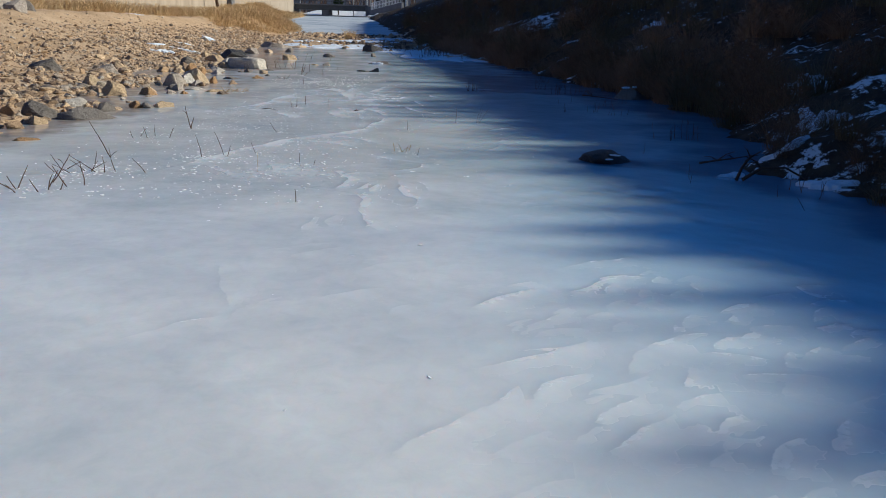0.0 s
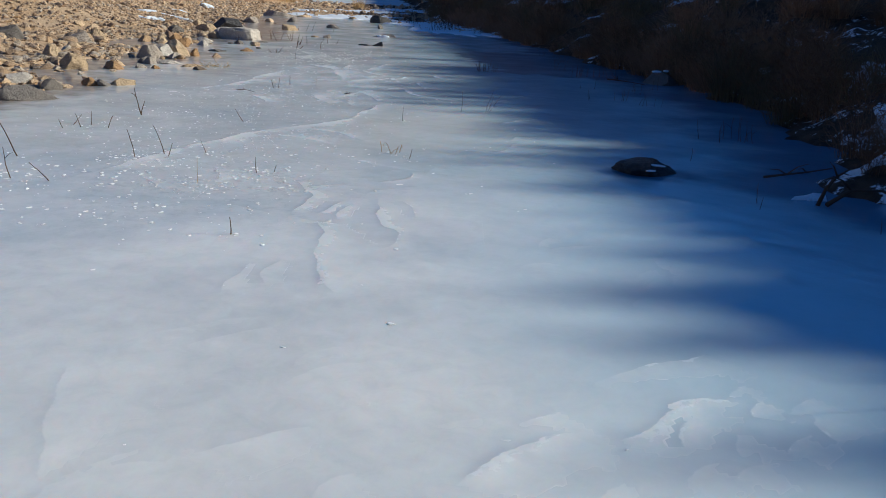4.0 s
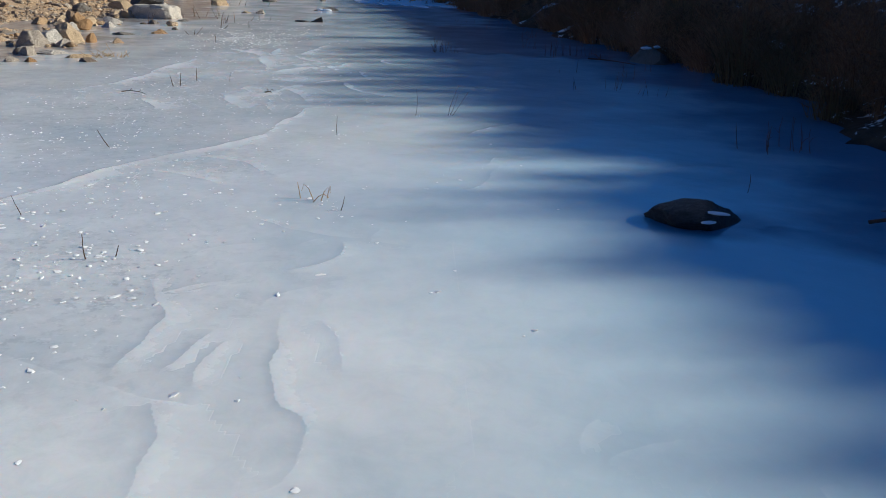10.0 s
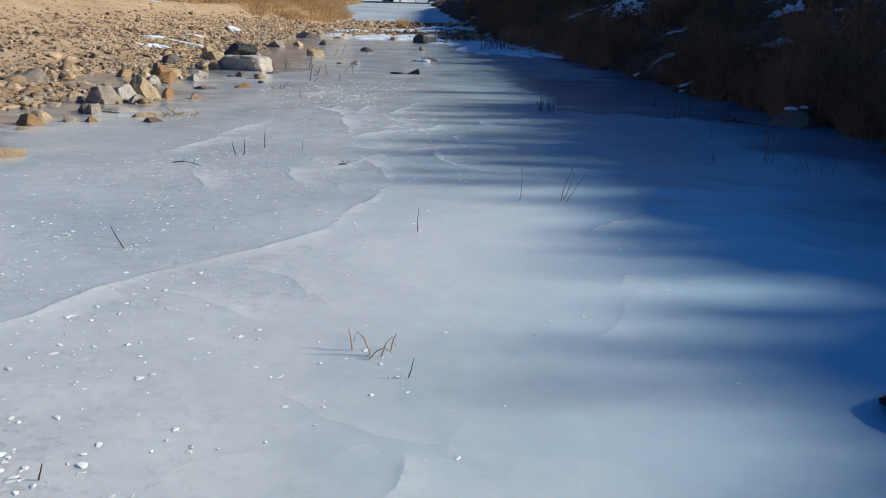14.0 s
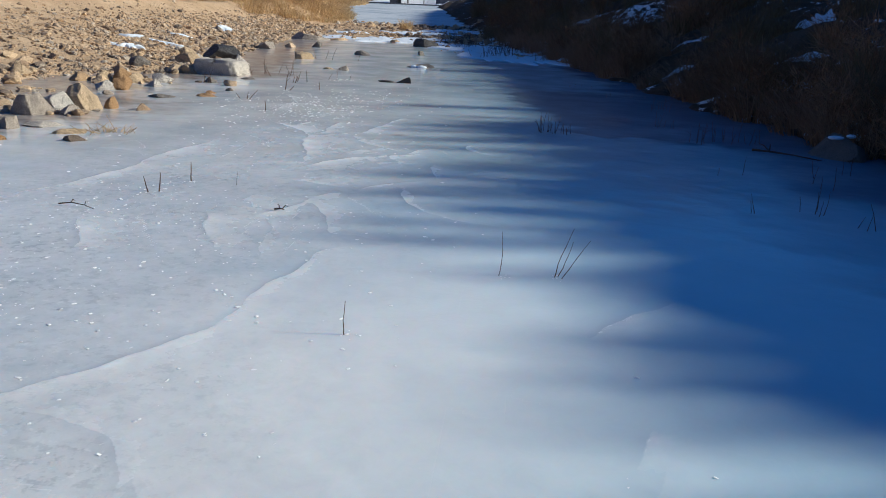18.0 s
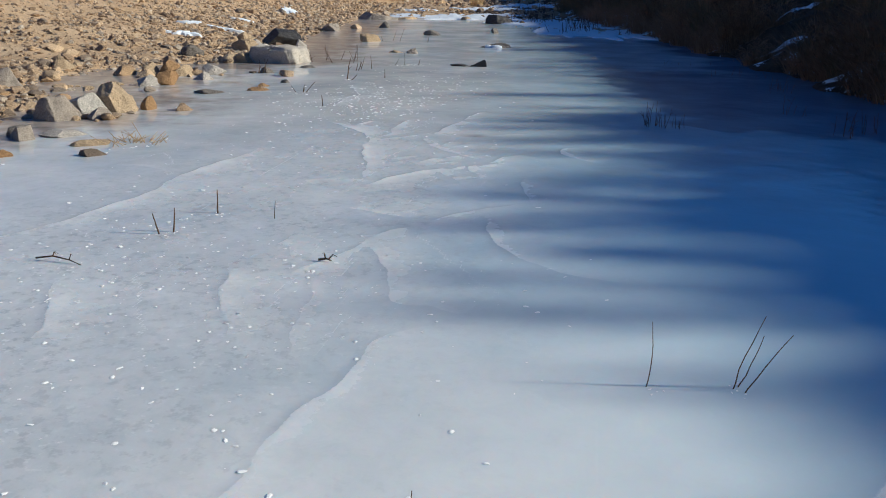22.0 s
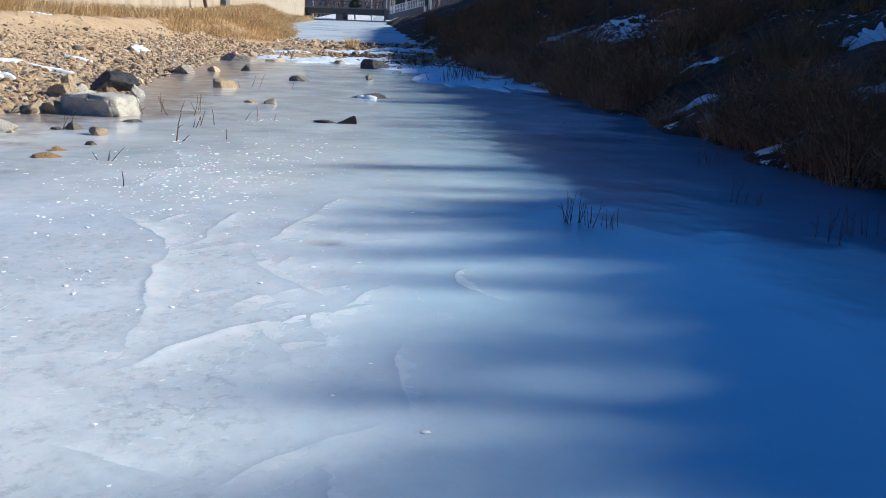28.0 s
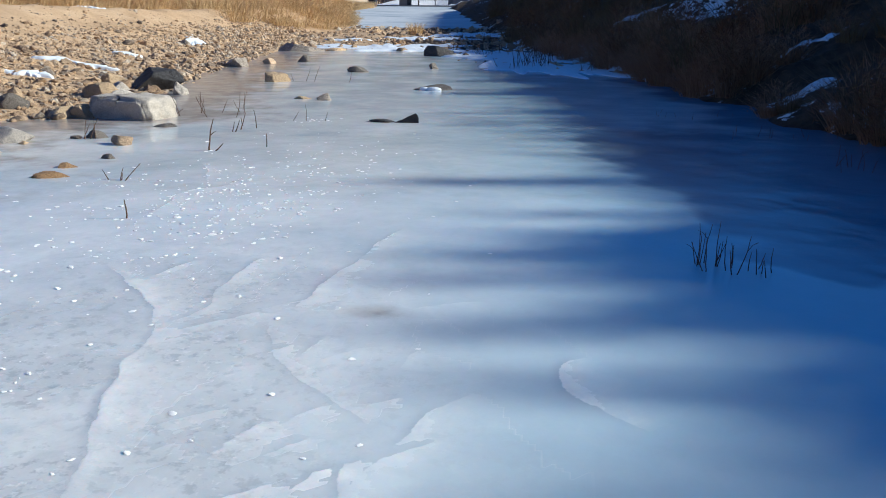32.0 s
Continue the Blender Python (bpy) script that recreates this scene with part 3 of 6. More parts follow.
def ice_z(x, y):
    return -0.02 + 0.0016 * wavy(x, y, 1.7, 31) + 0.0007 * wavy(x, y, 0.6, 32)


def blob(x, y, cx, cy, rx, ry):
    return np.exp(-((x - cx) / rx) ** 2 - ((y - cy) / ry) ** 2)


def dress_ice(ob, x, y):
    """What the ice is like at each place: thin at the shore, clear over the deep, bubbly, frosted; blue and deep also
    tint in the bank's shade.
    """
    d_left = x - left_edge(y)
    shore = np.clip(1.15 - d_left / 2.2 * np.interp(y, [8, 16, 20, 24, 30, 45], [1.7, 1.05, 0.62, 0.42, 0.6, 0.6]), 0, 1)
    attribute(ob, "shore", shore + 0.72 * blob(x, y, -1.33, 19.95, 0.4, 0.24))
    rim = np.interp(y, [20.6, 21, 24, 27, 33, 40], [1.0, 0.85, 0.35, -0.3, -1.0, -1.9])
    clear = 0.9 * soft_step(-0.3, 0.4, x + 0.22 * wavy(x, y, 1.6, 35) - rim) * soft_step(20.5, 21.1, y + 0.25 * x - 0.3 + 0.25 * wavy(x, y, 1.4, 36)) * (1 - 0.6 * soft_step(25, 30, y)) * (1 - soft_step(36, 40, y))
    # strip beside the bank: clear ice, with shade and dark reflection painted in
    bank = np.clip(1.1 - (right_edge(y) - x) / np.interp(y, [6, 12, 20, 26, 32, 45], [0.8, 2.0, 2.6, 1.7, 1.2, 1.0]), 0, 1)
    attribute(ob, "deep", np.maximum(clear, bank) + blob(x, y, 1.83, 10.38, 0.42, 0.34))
    # bluer base colour along the shade line: part clear ice, part painted shade
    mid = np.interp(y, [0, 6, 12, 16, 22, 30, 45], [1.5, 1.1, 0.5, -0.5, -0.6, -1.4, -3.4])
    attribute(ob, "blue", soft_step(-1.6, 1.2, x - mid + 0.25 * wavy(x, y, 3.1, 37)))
    pits = 1.2 * blob(x, y, -2.6, 15.4, 1.5, 2.4) + 1.2 * blob(x, y, -2.2, 17.8, 1.0, 2.2) + blob(x, y, -1.5, 9.0, 0.8, 0.9) + 0.9 * blob(x, y, -1.4, 11.9, 0.5, 0.6) + blob(x, y, -2.5, 19.4, 0.9, 1.4) + 0.5 * blob(x, y, -2.5, 10.5, 1.2, 3.0)
    attribute(ob, "pits", np.clip(pits, 0, 1))
    attribute(ob, "clean", np.clip(blob(x, y, -0.1, 13.2, 0.9, 1.7) + 0.7 * blob(x, y, -1.4, 18.9, 0.5, 0.9) + 0.5 * blob(x, y, -0.4, 9.2, 0.8, 0.9) + 0.6 * blob(x, y, 0.6, 3.6, 1.0, 1.2), 0, 1))


ix = spread(-14.5, 7, -3.75, 2.4, 0.023, 1.06, 0.3)
iy = spread(-14, 51.5, 2.4, 22.6, 0.023, 1.03, 0.25)
IX, IY = np.meshgrid(ix, iy)
IZ, RIM, RIM_SIDE, RIM_SCORE = ice_z(IX, IY), np.zeros_like(IX), np.zeros_like(IX), np.zeros_like(IX)


def plate_edge(points, rise, reach_w, seed, crust=0.0):
    """The raised rim of one ice plate, worked into the sheet: a small steep face away from the sun, a whitened lip and a long fall towards it."""
    r = np.random.RandomState(seed)
    line = smooth_line(points)
    n = len(line)
    k = np.arange(n)
    tang = np.gradient(line, axis=0)
    tang /= np.linalg.norm(tang, axis=1)[:, None]
    side = np.stack([tang[:, 1], -tang[:, 0]], -1)
    p1, p2, p3 = r.uniform(0, 6, 3)
    line = line + side * (0.014 * np.sin(k * 0.23 + p1) + 0.007 * np.sin(k * 0.61 + p2) + r.normal(0, 0.001 + 0.003 * crust, n))[:, None]
    t = np.linspace(0, 1, n)
    fade = np.clip(np.minimum(t, 1 - t) * 5, 0, 1) ** 0.8
    vary = fade * np.clip(0.75 + 0.3 * np.sin(k * 0.13 + p3) + 0.15 * np.sin(k * 0.47 + p1) + crust * r.normal(0, 0.2, n), 0.1, 1.4)
    wide = 3.5 * reach_w + 0.1
    lo, hi = line.min(0) - wide, line.max(0) + wide
    a, b2 = np.searchsorted(iy, lo[1]), np.searchsorted(iy, hi[1])
    c, d2 = np.searchsorted(ix, lo[0]), np.searchsorted(ix, hi[0])
    X, Y = IX[a:b2, c:d2], IY[a:b2, c:d2]
    best, near = np.full(X.shape, 1e9), np.zeros(X.shape, int)
    for i in range(n):
        dd = (X - line[i, 0]) ** 2 + (Y - line[i, 1]) ** 2
        m_ = dd < best
        best[m_], near[m_] = dd[m_], i
    dist = np.sqrt(best)
    s = (X - line[near, 0]) * side[near, 0] + (Y - line[near, 1]) * side[near, 1]
    on = vary[near] * np.exp(-np.clip(dist - np.abs(s), 0, None) / 0.04)
    lip = soft_step(-0.02, 0.012, s)
    IZ[a:b2, c:d2] += RELIEF * 0.001 * rise * on * lip * np.exp(-np.clip(s, 0, None) / reach_w)
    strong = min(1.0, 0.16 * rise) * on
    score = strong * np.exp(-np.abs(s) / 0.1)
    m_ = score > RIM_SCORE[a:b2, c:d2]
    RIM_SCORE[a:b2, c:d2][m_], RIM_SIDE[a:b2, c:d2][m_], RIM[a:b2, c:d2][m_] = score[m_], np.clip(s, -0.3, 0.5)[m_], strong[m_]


RELIEF = 0.7
seed = 300
for edges, crust in ((EDGES_START, 0.3), (EDGES_FAN, 0.0), (EDGES_LONG, 0.1), (EDGES_MIDDLE, 0.1), (EDGES_UPPER, 0.3), (EDGES_CRUST, 0.8)):
    for points, rise, reach_w in edges:
        plate_edge(points, rise, reach_w, seed, crust)
        seed += 1
# small overflow scales near the start and low crusts upstream: short curved rims, all facing the same way
r = np.random.RandomState(4)
for x0, x1, y0, y1, size, rise, count in ((0.3, 2.3, 2.5, 5.6, 0.16, 4.0, 85), (-1.0, 0.2, 4.5, 6.0, 0.2, 2.0, 10), (-0.9, 0.0, 9.0, 10.0, 0.22, 2.5, 10), (-2.2, -0.9, 17.4, 20.6, 0.2, 3.0, 26), (0.6, 1.7, 6.6, 7.8, 0.15, 1.3, 9)):
    for _ in range(count):
        cx, cy, a, ln = r.uniform(x0, x1), r.uniform(y0, y1), r.normal(0.75, 0.35), size * r.uniform(0.5, 1.5)
        d, q = np.array([math.sin(a), math.cos(a)]), np.array([-math.cos(a), math.sin(a)])
        bow = r.uniform(0.1, 0.35)
        plate_edge([tuple(np.array([cx, cy]) + d * ln * u + q * ln * bow * (1 - u * u)) for u in (-1, -0.4, 0.3, 1)], rise * r.uniform(0.5, 1.2), 0.07, seed, 0.4)
        seed += 1

ice = sheet("ice", ix, iy, IZ, M_ICE)
tagged(ice, "milky blue-white river ice with cracked overlapping plate edges", "ice", kind="structure")
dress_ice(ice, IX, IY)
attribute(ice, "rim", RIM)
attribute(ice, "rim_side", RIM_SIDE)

# snow-covered upper pan beyond the riffle
px_, py_ = np.linspace(-30, 6, 90), np.linspace(66, 114, 110)
PX, PY = np.meshgrid(px_, py_)
upper = sheet("upper_ice", px_, py_, bed_rise(PY) + 0.04 + 0.025 * wavy(PX, PY, 4, 41) + 0.01 * wavy(PX, PY, 1.2, 42), M_PAN)
tagged(upper, "snow-dusted frozen pool upstream of the stony riffle", "ice", kind="structure")

# ---- stones ----


def rock_mesh(name, seed, level=2, cuts=6, flat=0.0, wedge=0.0, peak=0.0, taper=0.0, face=None):
    """A broken, half-rounded stone about 1 m across: a ball cut by planes and roughened."""
    r = random.Random(seed)
    bm = bmesh.new()
    bmesh.ops.create_icosphere(bm, subdivisions=level, radius=0.5)
    planes = [(Vector((math.cos(face), math.sin(face), 0.45)).normalized(), 0.24)] if face is not None else []
    for _ in range(cuts):
        n = Vector((r.uniform(-1, 1), r.uniform(-1, 1), r.uniform(-0.5, 1))).normalized()
        planes.append((n, r.uniform(0.2, 0.35)))
    off = Vector((r.uniform(0, 50), r.uniform(0, 50), r.uniform(0, 50)))
    for v in bm.verts:
        p = v.co.copy()
        for n, d in planes:
            over = p.dot(n) - d
            if over > 0:
                p -= n * over * 0.9
        p *= 1 + 0.1 * noise.noise(p * 2.0 + off) + 0.07 * noise.noise(p * 5 + off) + 0.05 * noise.noise(p * 11 + off) + (0.025 * noise.noise(p * 24 + off) if level > 2 else 0.0)
        if wedge:
            p.z *= 0.35 + wedge * max(0.0, p.x + 0.45)
        if peak and p.z > 0:
            p.z *= max(0.25, 1.5 - peak * math.hypot(p.x + 0.12, p.y * 0.8))
        if taper:
            k = 1.1 - taper * p.z
            p.x, p.y = p.x * k + 0.12 * taper * p.z, p.y * k
        v.co = p
    bm.normal_update()
    for f in bm.faces:
        f.smooth = level > 1
    for e in bm.edges:
        e.smooth = e.calc_face_angle(0) < radians(30)
    me = bpy.data.meshes.new(name)
    bm.to_mesh(me)
    bm.free()
    return me


def boulder(x, y, size, material, label, turn=0.0, seed=1, sunk=0.42, level=4, cuts=7, wedge=0.0, peak=0.0, name="boulder", z=None, group=""):
    if size[2] < 0.36 * size[0] and not peak:
        peak, sunk = 0.4, 0.5
    me = rock_mesh(name, seed, 5 if size[0] > 0.4 else level, cuts, wedge=wedge, peak=peak * 0.55, taper=0.08, face=radians(-25 - turn))
    me.materials.append(material)
    ob = new(name, me)
    lo = min(v.co.z for v in me.vertices)
    hi = max(v.co.z for v in me.vertices)
    ex = max(abs(v.co.x) for v in me.vertices) * 2
    ey = max(abs(v.co.y) for v in me.vertices) * 2
    sz = size[2] / ((hi - lo) * (1 - sunk))
    floor = max(gh(x, y), -0.02) if z is None else z
    ob.scale = (1.15 * size[0] / ex, 1.15 * size[1] / ey, sz)
    ob.location = (x, y, floor - sz * (lo + (hi - lo) * sunk))
    lean = random.Random(seed * 7 + 1)
    ob.rotation_euler = (radians(lean.uniform(-9, 9)), radians(lean.uniform(-9, 9)), radians(turn))
    tagged(ob, label, "rock", group)
    return ob


SHORE = "boulders along the gravel shore"
for args in (
    (-6.06, 20.13, (0.58, 0.45, 0.27), M_GREY, "brownish grey pointed boulder frozen in at the gravel shore", 20, 11, 0.4, 4, 7, 0.0, 0.1),
    (-5.93, 20.6, (0.52, 0.4, 0.26), M_PALE, "mottled grey granite boulder beside a tan one", -15, 12, 0.4, 4, 7, 0.0, 0.1),
    (-5.77, 20.9, (0.6, 0.42, 0.35), M_TAN, "large tan boulder catching the sun on the shore", -30, 113, 0.35, 4, 7, 0.0, 0.08),
    (-5.59, 20.24, (0.28, 0.22, 0.13), M_GREY, "small grey stone leaning on larger boulders", 10, 14),
    (-5.4, 21.15, (0.22, 0.2, 0.16), M_OCHRE, "ochre stone at the edge of the ice", 60, 15),
    (-5.4, 22.85, (0.6, 0.3, 0.05), M_SLATE, "flat dark slab level with the ice", 5, 16),
    (-4.98, 21.15, (0.28, 0.24, 0.09), M_STONE, "low brown stone set in thin ice", 0, 17),
    (-5.35, 19.15, (0.5, 0.32, 0.06), M_PALE, "flat pale stone just above the ice", 8, 18),
    (-4.52, 18.24, (0.28, 0.2, 0.06), M_STONE, "small brown stone in the ice beside dead stems", 0, 19),
    (-7.05, 25.2, (0.4, 0.32, 0.24), M_OCHRE, "rusty brown stone on a spit of cobbles", 20, 171),
    (-6.75, 25.0, (0.42, 0.34, 0.18), M_TAN, "tan blocky stone on a spit of cobbles", 70, 172),
    (-7.4, 25.0, (0.36, 0.3, 0.18), M_TAN, "tan stone on a spit of cobbles", -20, 173),
    (-6.4, 25.3, (0.4, 0.3, 0.16), M_PALE, "pale wedge of stone at the end of a spit", 10, 174),
    (-7.75, 24.9, (0.32, 0.26, 0.15), M_STONE, "brown stone in thin ice", 50, 175),
    (-7.2, 24.6, (0.28, 0.22, 0.13), M_STONE, "small stone in thin ice beside a spit", 0, 176),
    (-6.7, 24.1, (0.26, 0.2, 0.11), M_STONE, "small stone in thin brown ice", 0, 177),
    (-5.7, 19.0, (0.34, 0.26, 0.12), M_SLATE, "dark stone with a brown end in thin ice", 8, 181),
    (-5.45, 18.0, (0.2, 0.16, 0.07), M_GREY, "small grey stone in thin ice", 30, 182),
    (-5.22, 18.02, (0.17, 0.14, 0.06), M_OCHRE, "small rusty stone in thin ice", 0, 183),
    (-5.42, 14.32, (0.3, 0.26, 0.15), M_SLATE, "dark grey stone beside a long slab", 15, 184),
    (-5.93, 18.15, (0.27, 0.22, 0.12), M_STONE, "brown stone frozen in at the shore", 40, 185),
    (-5.58, 18.85, (0.28, 0.22, 0.15), M_GREY, "grey stone at the foot of a larger boulder", -20, 186),
    (-8.5, 22.7, (0.8, 0.55, 0.26), M_GREY, "broad grey boulder half sunk in wet gravel", 10, 187),
    (-6.98, 27.6, (0.4, 0.32, 0.16), M_TAN, "tan stone in a pile beside the pale block", 20, 188),
    (-6.72, 27.65, (0.34, 0.3, 0.19), M_TAN, "tan stone leaning on the pale block", -30, 189),
    (-8.5, 32.3, (0.5, 0.4, 0.24), M_TAN, "large tan stone behind the black boulder", 0, 190),
    (-7.85, 31.1, (0.36, 0.3, 0.17), M_PALE, "rounded pale stone below the black boulder", 0, 191),
    (-4.78, 18.7, (0.4, 0.22, 0.06), M_TAN, "flat tan stone under a heap of dead stems", 10, 179),
    (-6.66, 23.52, (0.36, 0.3, 0.15), M_PALE, "pale rounded stone at the shore", 30, 20),
    (-6.44, 23.7, (0.4, 0.34, 0.22), M_OCHRE, "rusty brown boulder among shore stones", 0, 21),
    (-6.2, 24.53, (0.42, 0.32, 0.13), M_PALE, "pale wedge-shaped stone at the shore", 170, 22),
    (-7.5, 26.1, (0.4, 0.34, 0.22), M_STONE, "brown stone on the gravel shore", 0, 23),
    (-7.9, 27.9, (0.4, 0.32, 0.2), M_SLATE, "dark stone on the gravel shore", 0, 24),
    (-9.1, 25.3, (0.42, 0.36, 0.22), M_TAN, "tan boulder higher up the gravel bank", 0, 25),
    (-5.23, 13.25, (0.85, 0.45, 0.17), M_SLATE, "long dark slab lying in the edge of the ice", 4, 26),
    (-5.95, 13.3, (0.48, 0.4, 0.2), M_SLATE, "dark grey boulder beside a long slab", -8, 27),
    (-5.66, 12.43, (0.24, 0.24, 0.12), M_TAN, "sunlit tan stone at the ice edge", 0, 28),
    (-6.06, 14.76, (0.32, 0.28, 0.15), M_PALE, "pale block on the shore stones", 20, 29),
    (-7.25, 18.6, (0.42, 0.36, 0.26), M_TAN, "rounded tan boulder on the gravel", 0, 30),
    (-6.9, 19.5, (0.28, 0.24, 0.1), M_GREY, "grey boulder with a sloping face on gravel", 40, 31),
    (-6.36, 17.25, (0.5, 0.4, 0.27), M_TAN, "tan boulder with a rough face at the shore", -20, 32),
    (-5.78, 17.6, (0.36, 0.28, 0.14), M_OCHRE, "brown stone on the wet shore", 0, 33),
    (-5.14, 15.0, (0.25, 0.22, 0.12), M_OCHRE, "small brown stone in the ice edge", 0, 34),
    (-4.98, 15.05, (0.2, 0.2, 0.1), M_SLATE, "small dark stone in the ice edge", 40, 35),
    (-4.82, 15.32, (0.42, 0.3, 0.1), M_TAN, "flat-topped tan stone reaching into the ice", 8, 36),
    (-9.14, 20.9, (0.95, 0.6, 0.3), M_SLATE, "long dark boulder half buried in gravel", 6, 37),
    (-7.6, 32.0, (1.05, 0.6, 0.4), M_DARK, "black angular boulder above a pale block", -10, 138, 0.25, 4, 7, 0.0, 0.7),
    (-7.55, 30.0, (0.75, 0.55, 0.26), M_TAN, "flat tan boulder beside a black one", 0, 39),
    (-7.0, 29.4, (0.5, 0.42, 0.22), M_PALE, "pale rounded boulder behind the big block", 0, 40),
    (-6.75, 31.2, (0.26, 0.24, 0.24), M_PALE, "small pale upright stone by the black boulder", 0, 41),
    (-9.0, 33.0, (0.7, 0.5, 0.16), M_PALE, "flat pale boulder with snow beside it", 0, 42),
    (-5.95, 34.5, (0.62, 0.45, 0.2), M_TAN, "tan rock with a dark side frozen in the ice", 12, 43),
    (-8.45, 39.2, (0.6, 0.45, 0.22), M_GREY, "grey boulder at the edge of the ice", 0, 44),
    (-7.95, 40.6, (0.35, 0.3, 0.16), M_STONE, "brown stone at the edge of the ice", 0, 45),
    (-7.2, 41.6, (0.38, 0.3, 0.22), M_SLATE, "dark pointed stone standing in the ice", 0, 46),
    (-9.1, 48.4, (1.6, 0.8, 0.26), M_GREY, "broad flat boulder at the head of the ice", 4, 47),
    (-8.0, 49.3, (1.0, 0.6, 0.14), M_STONE, "flat brown slab at the head of the ice", 0, 48),
    (-4.5, 30.85, (0.34, 0.22, 0.05), M_TAN, "low tan stone just showing through ice", 0, 49),
    (-4.05, 30.7, (0.28, 0.2, 0.12), M_GREY, "small grey stone tilted in the ice", 0, 50),
    (-2.5, 33.1, (0.8, 0.4, 0.09), M_SLATE, "long low dark rock in mid ice with snow", -4, 51),
    (-4.8, 37.7, (0.65, 0.4, 0.14), M_SLATE, "low dark rock in the middle of the ice", 0, 52),
    (-3.2, 39.3, (0.24, 0.22, 0.16), M_SLATE, "small dark stone in the ice", 0, 53),
    (-3.75, 46.2, (1.0, 0.6, 0.32), M_DARK, "dark boulder in snow below the riffle", 0, 54),
    (-5.5, 49.4, (0.45, 0.35, 0.14), M_TAN, "tan stone at the foot of the riffle", 0, 55),
    (-5.25, 26.9, (0.4, 0.25, 0.04), M_SLATE, "flat dark stone level with the ice", 0, 56),
    (-4.85, 23.3, (0.3, 0.2, 0.05), M_OCHRE, "flat brown stone in thin ice", 0, 57),
    (-4.95, 23.8, (0.22, 0.16, 0.05), M_OCHRE, "small flat brown stone in thin ice", 0, 58),
    (-5.6, 25.8, (0.28, 0.2, 0.1), M_SLATE, "dark stone with twigs beside it", 0, 59),
    (-5.1, 25.3, (0.24, 0.18, 0.1), M_STONE, "brown stone set in the ice", 0, 60),
    (-4.8, 24.35, (0.14, 0.1, 0.05), M_SLATE, "small dark stone in the ice", 0, 61),
    (-15.6, 33.5, (0.8, 0.6, 0.4), M_GREY, "grey rubble boulder on top of the bank", 0, 63),
    (-16.4, 33.8, (0.9, 0.6, 0.5), M_GREY, "grey rubble boulder on top of the bank", 30, 64),
    (-17.0, 34.4, (0.8, 0.6, 0.5), M_GREY, "grey rubble boulder on top of the bank", 70, 65),
    (-16.0, 35.0, (0.7, 0.6, 0.5), M_SLATE, "dark rubble boulder on top of the bank", 10, 66),
    (-5.05, 10.8, (0.3, 0.2, 0.04), M_OCHRE, "low brown stone showing through ice", 0, 62),
):
    boulder(*args, group=SHORE)

# the big pale block: a squared boulder with a clean sunlit end
bm = bmesh.new()
bmesh.ops.create_cube(bm, size=1.0)
bmesh.ops.subdivide_edges(bm, edges=bm.edges[:], cuts=14, use_grid_fill=True)
for v in bm.verts:
    p = v.co
    p.z *= 1 - 0.45 * max(0, -p.x - 0.05) - 0.12 * max(0, p.y)
    p.x += 0.16 * p.z * (1 if p.x > 0 else -1.2) * -1
    p.y -= 0.05 * p.z
    k = 1 - 0.16 * (abs(p.x * 2) ** 6 + abs(p.y * 2) ** 6 + abs(p.z * 2) ** 6 > 1.7)
    p *= k
    p += p.normalized() * (0.05 * noise.noise(p * 4 + Vector((3, 1, 7))) + 0.03 * noise.noise(p * 13))
bmesh.ops.smooth_vert(bm, verts=bm.verts[:], factor=0.4, use_axis_x=True, use_axis_y=True, use_axis_z=True)
for f in bm.faces:
    f.smooth = True
block = part("boulder", bm, M_BLOCK)
block.scale, block.location, block.rotation_euler = (1.05, 0.7, 0.48), (-6.12, 27.85, 0.06), (0, radians(3), radians(-14))
tagged(block, "large squared pale granite block at the ice edge", "rock", SHORE)

rk = boulder(1.87, 10.38, (0.57, 0.45, 0.155), M_DARK, "dark mossy stone standing out of shaded ice", -8, 70, 0.4, 4, 5, peak=0.9, name="rock")
bm = bmesh.new()
outline = ((-0.24, 0.0), (-0.14, 0.035), (-0.03, 0.06), (0.06, 0.12), (0.13, 0.18), (0.17, 0.15), (0.19, 0.07), (0.2, -0.03), (-0.24, -0.03))
front = [bm.verts.new((x, -0.07, z)) for x, z in outline]
back = [bm.verts.new((x * 0.9, 0.08, z * 0.8)) for x, z in outline]
bm.faces.new(front)
bm.faces.new(back[::-1])
for i in range(len(outline)):
    j = (i + 1) % len(outline)
    bm.faces.new((front[j], front[i], back[i], back[j]))
bmesh.ops.triangulate(bm, faces=bm.faces[:])
bmesh.ops.subdivide_edges(bm, edges=bm.edges[:], cuts=3, use_grid_fill=True)
for v in bm.verts:
    v.co += Vector((noise.noise(v.co * 9), noise.noise(v.co * 9 + Vector((5, 5, 5))), noise.noise(v.co * 9 + Vector((9, 2, 4))))) * 0.02
fin = part("rock", bm, M_DARK)
fin.location, fin.scale = (-2.25, 27.85, -0.02), (0.8, 0.8, 0.75)
tagged(fin, "dark fin-shaped rock with a low tail", "rock")
tail = boulder(-2.55, 27.85, (0.42, 0.16, 0.04), M_DARK, "low dark rock awash in the ice", 0, 72, 0.3, 3, 5, name="rock")
rr = boulder(4.05, 20.1, (0.85, 0.6, 0.3), M_SLATE, "dark bank rock capped with snow", 0, 73, 0.3, 4, 6, name="rock", z=-0.02)


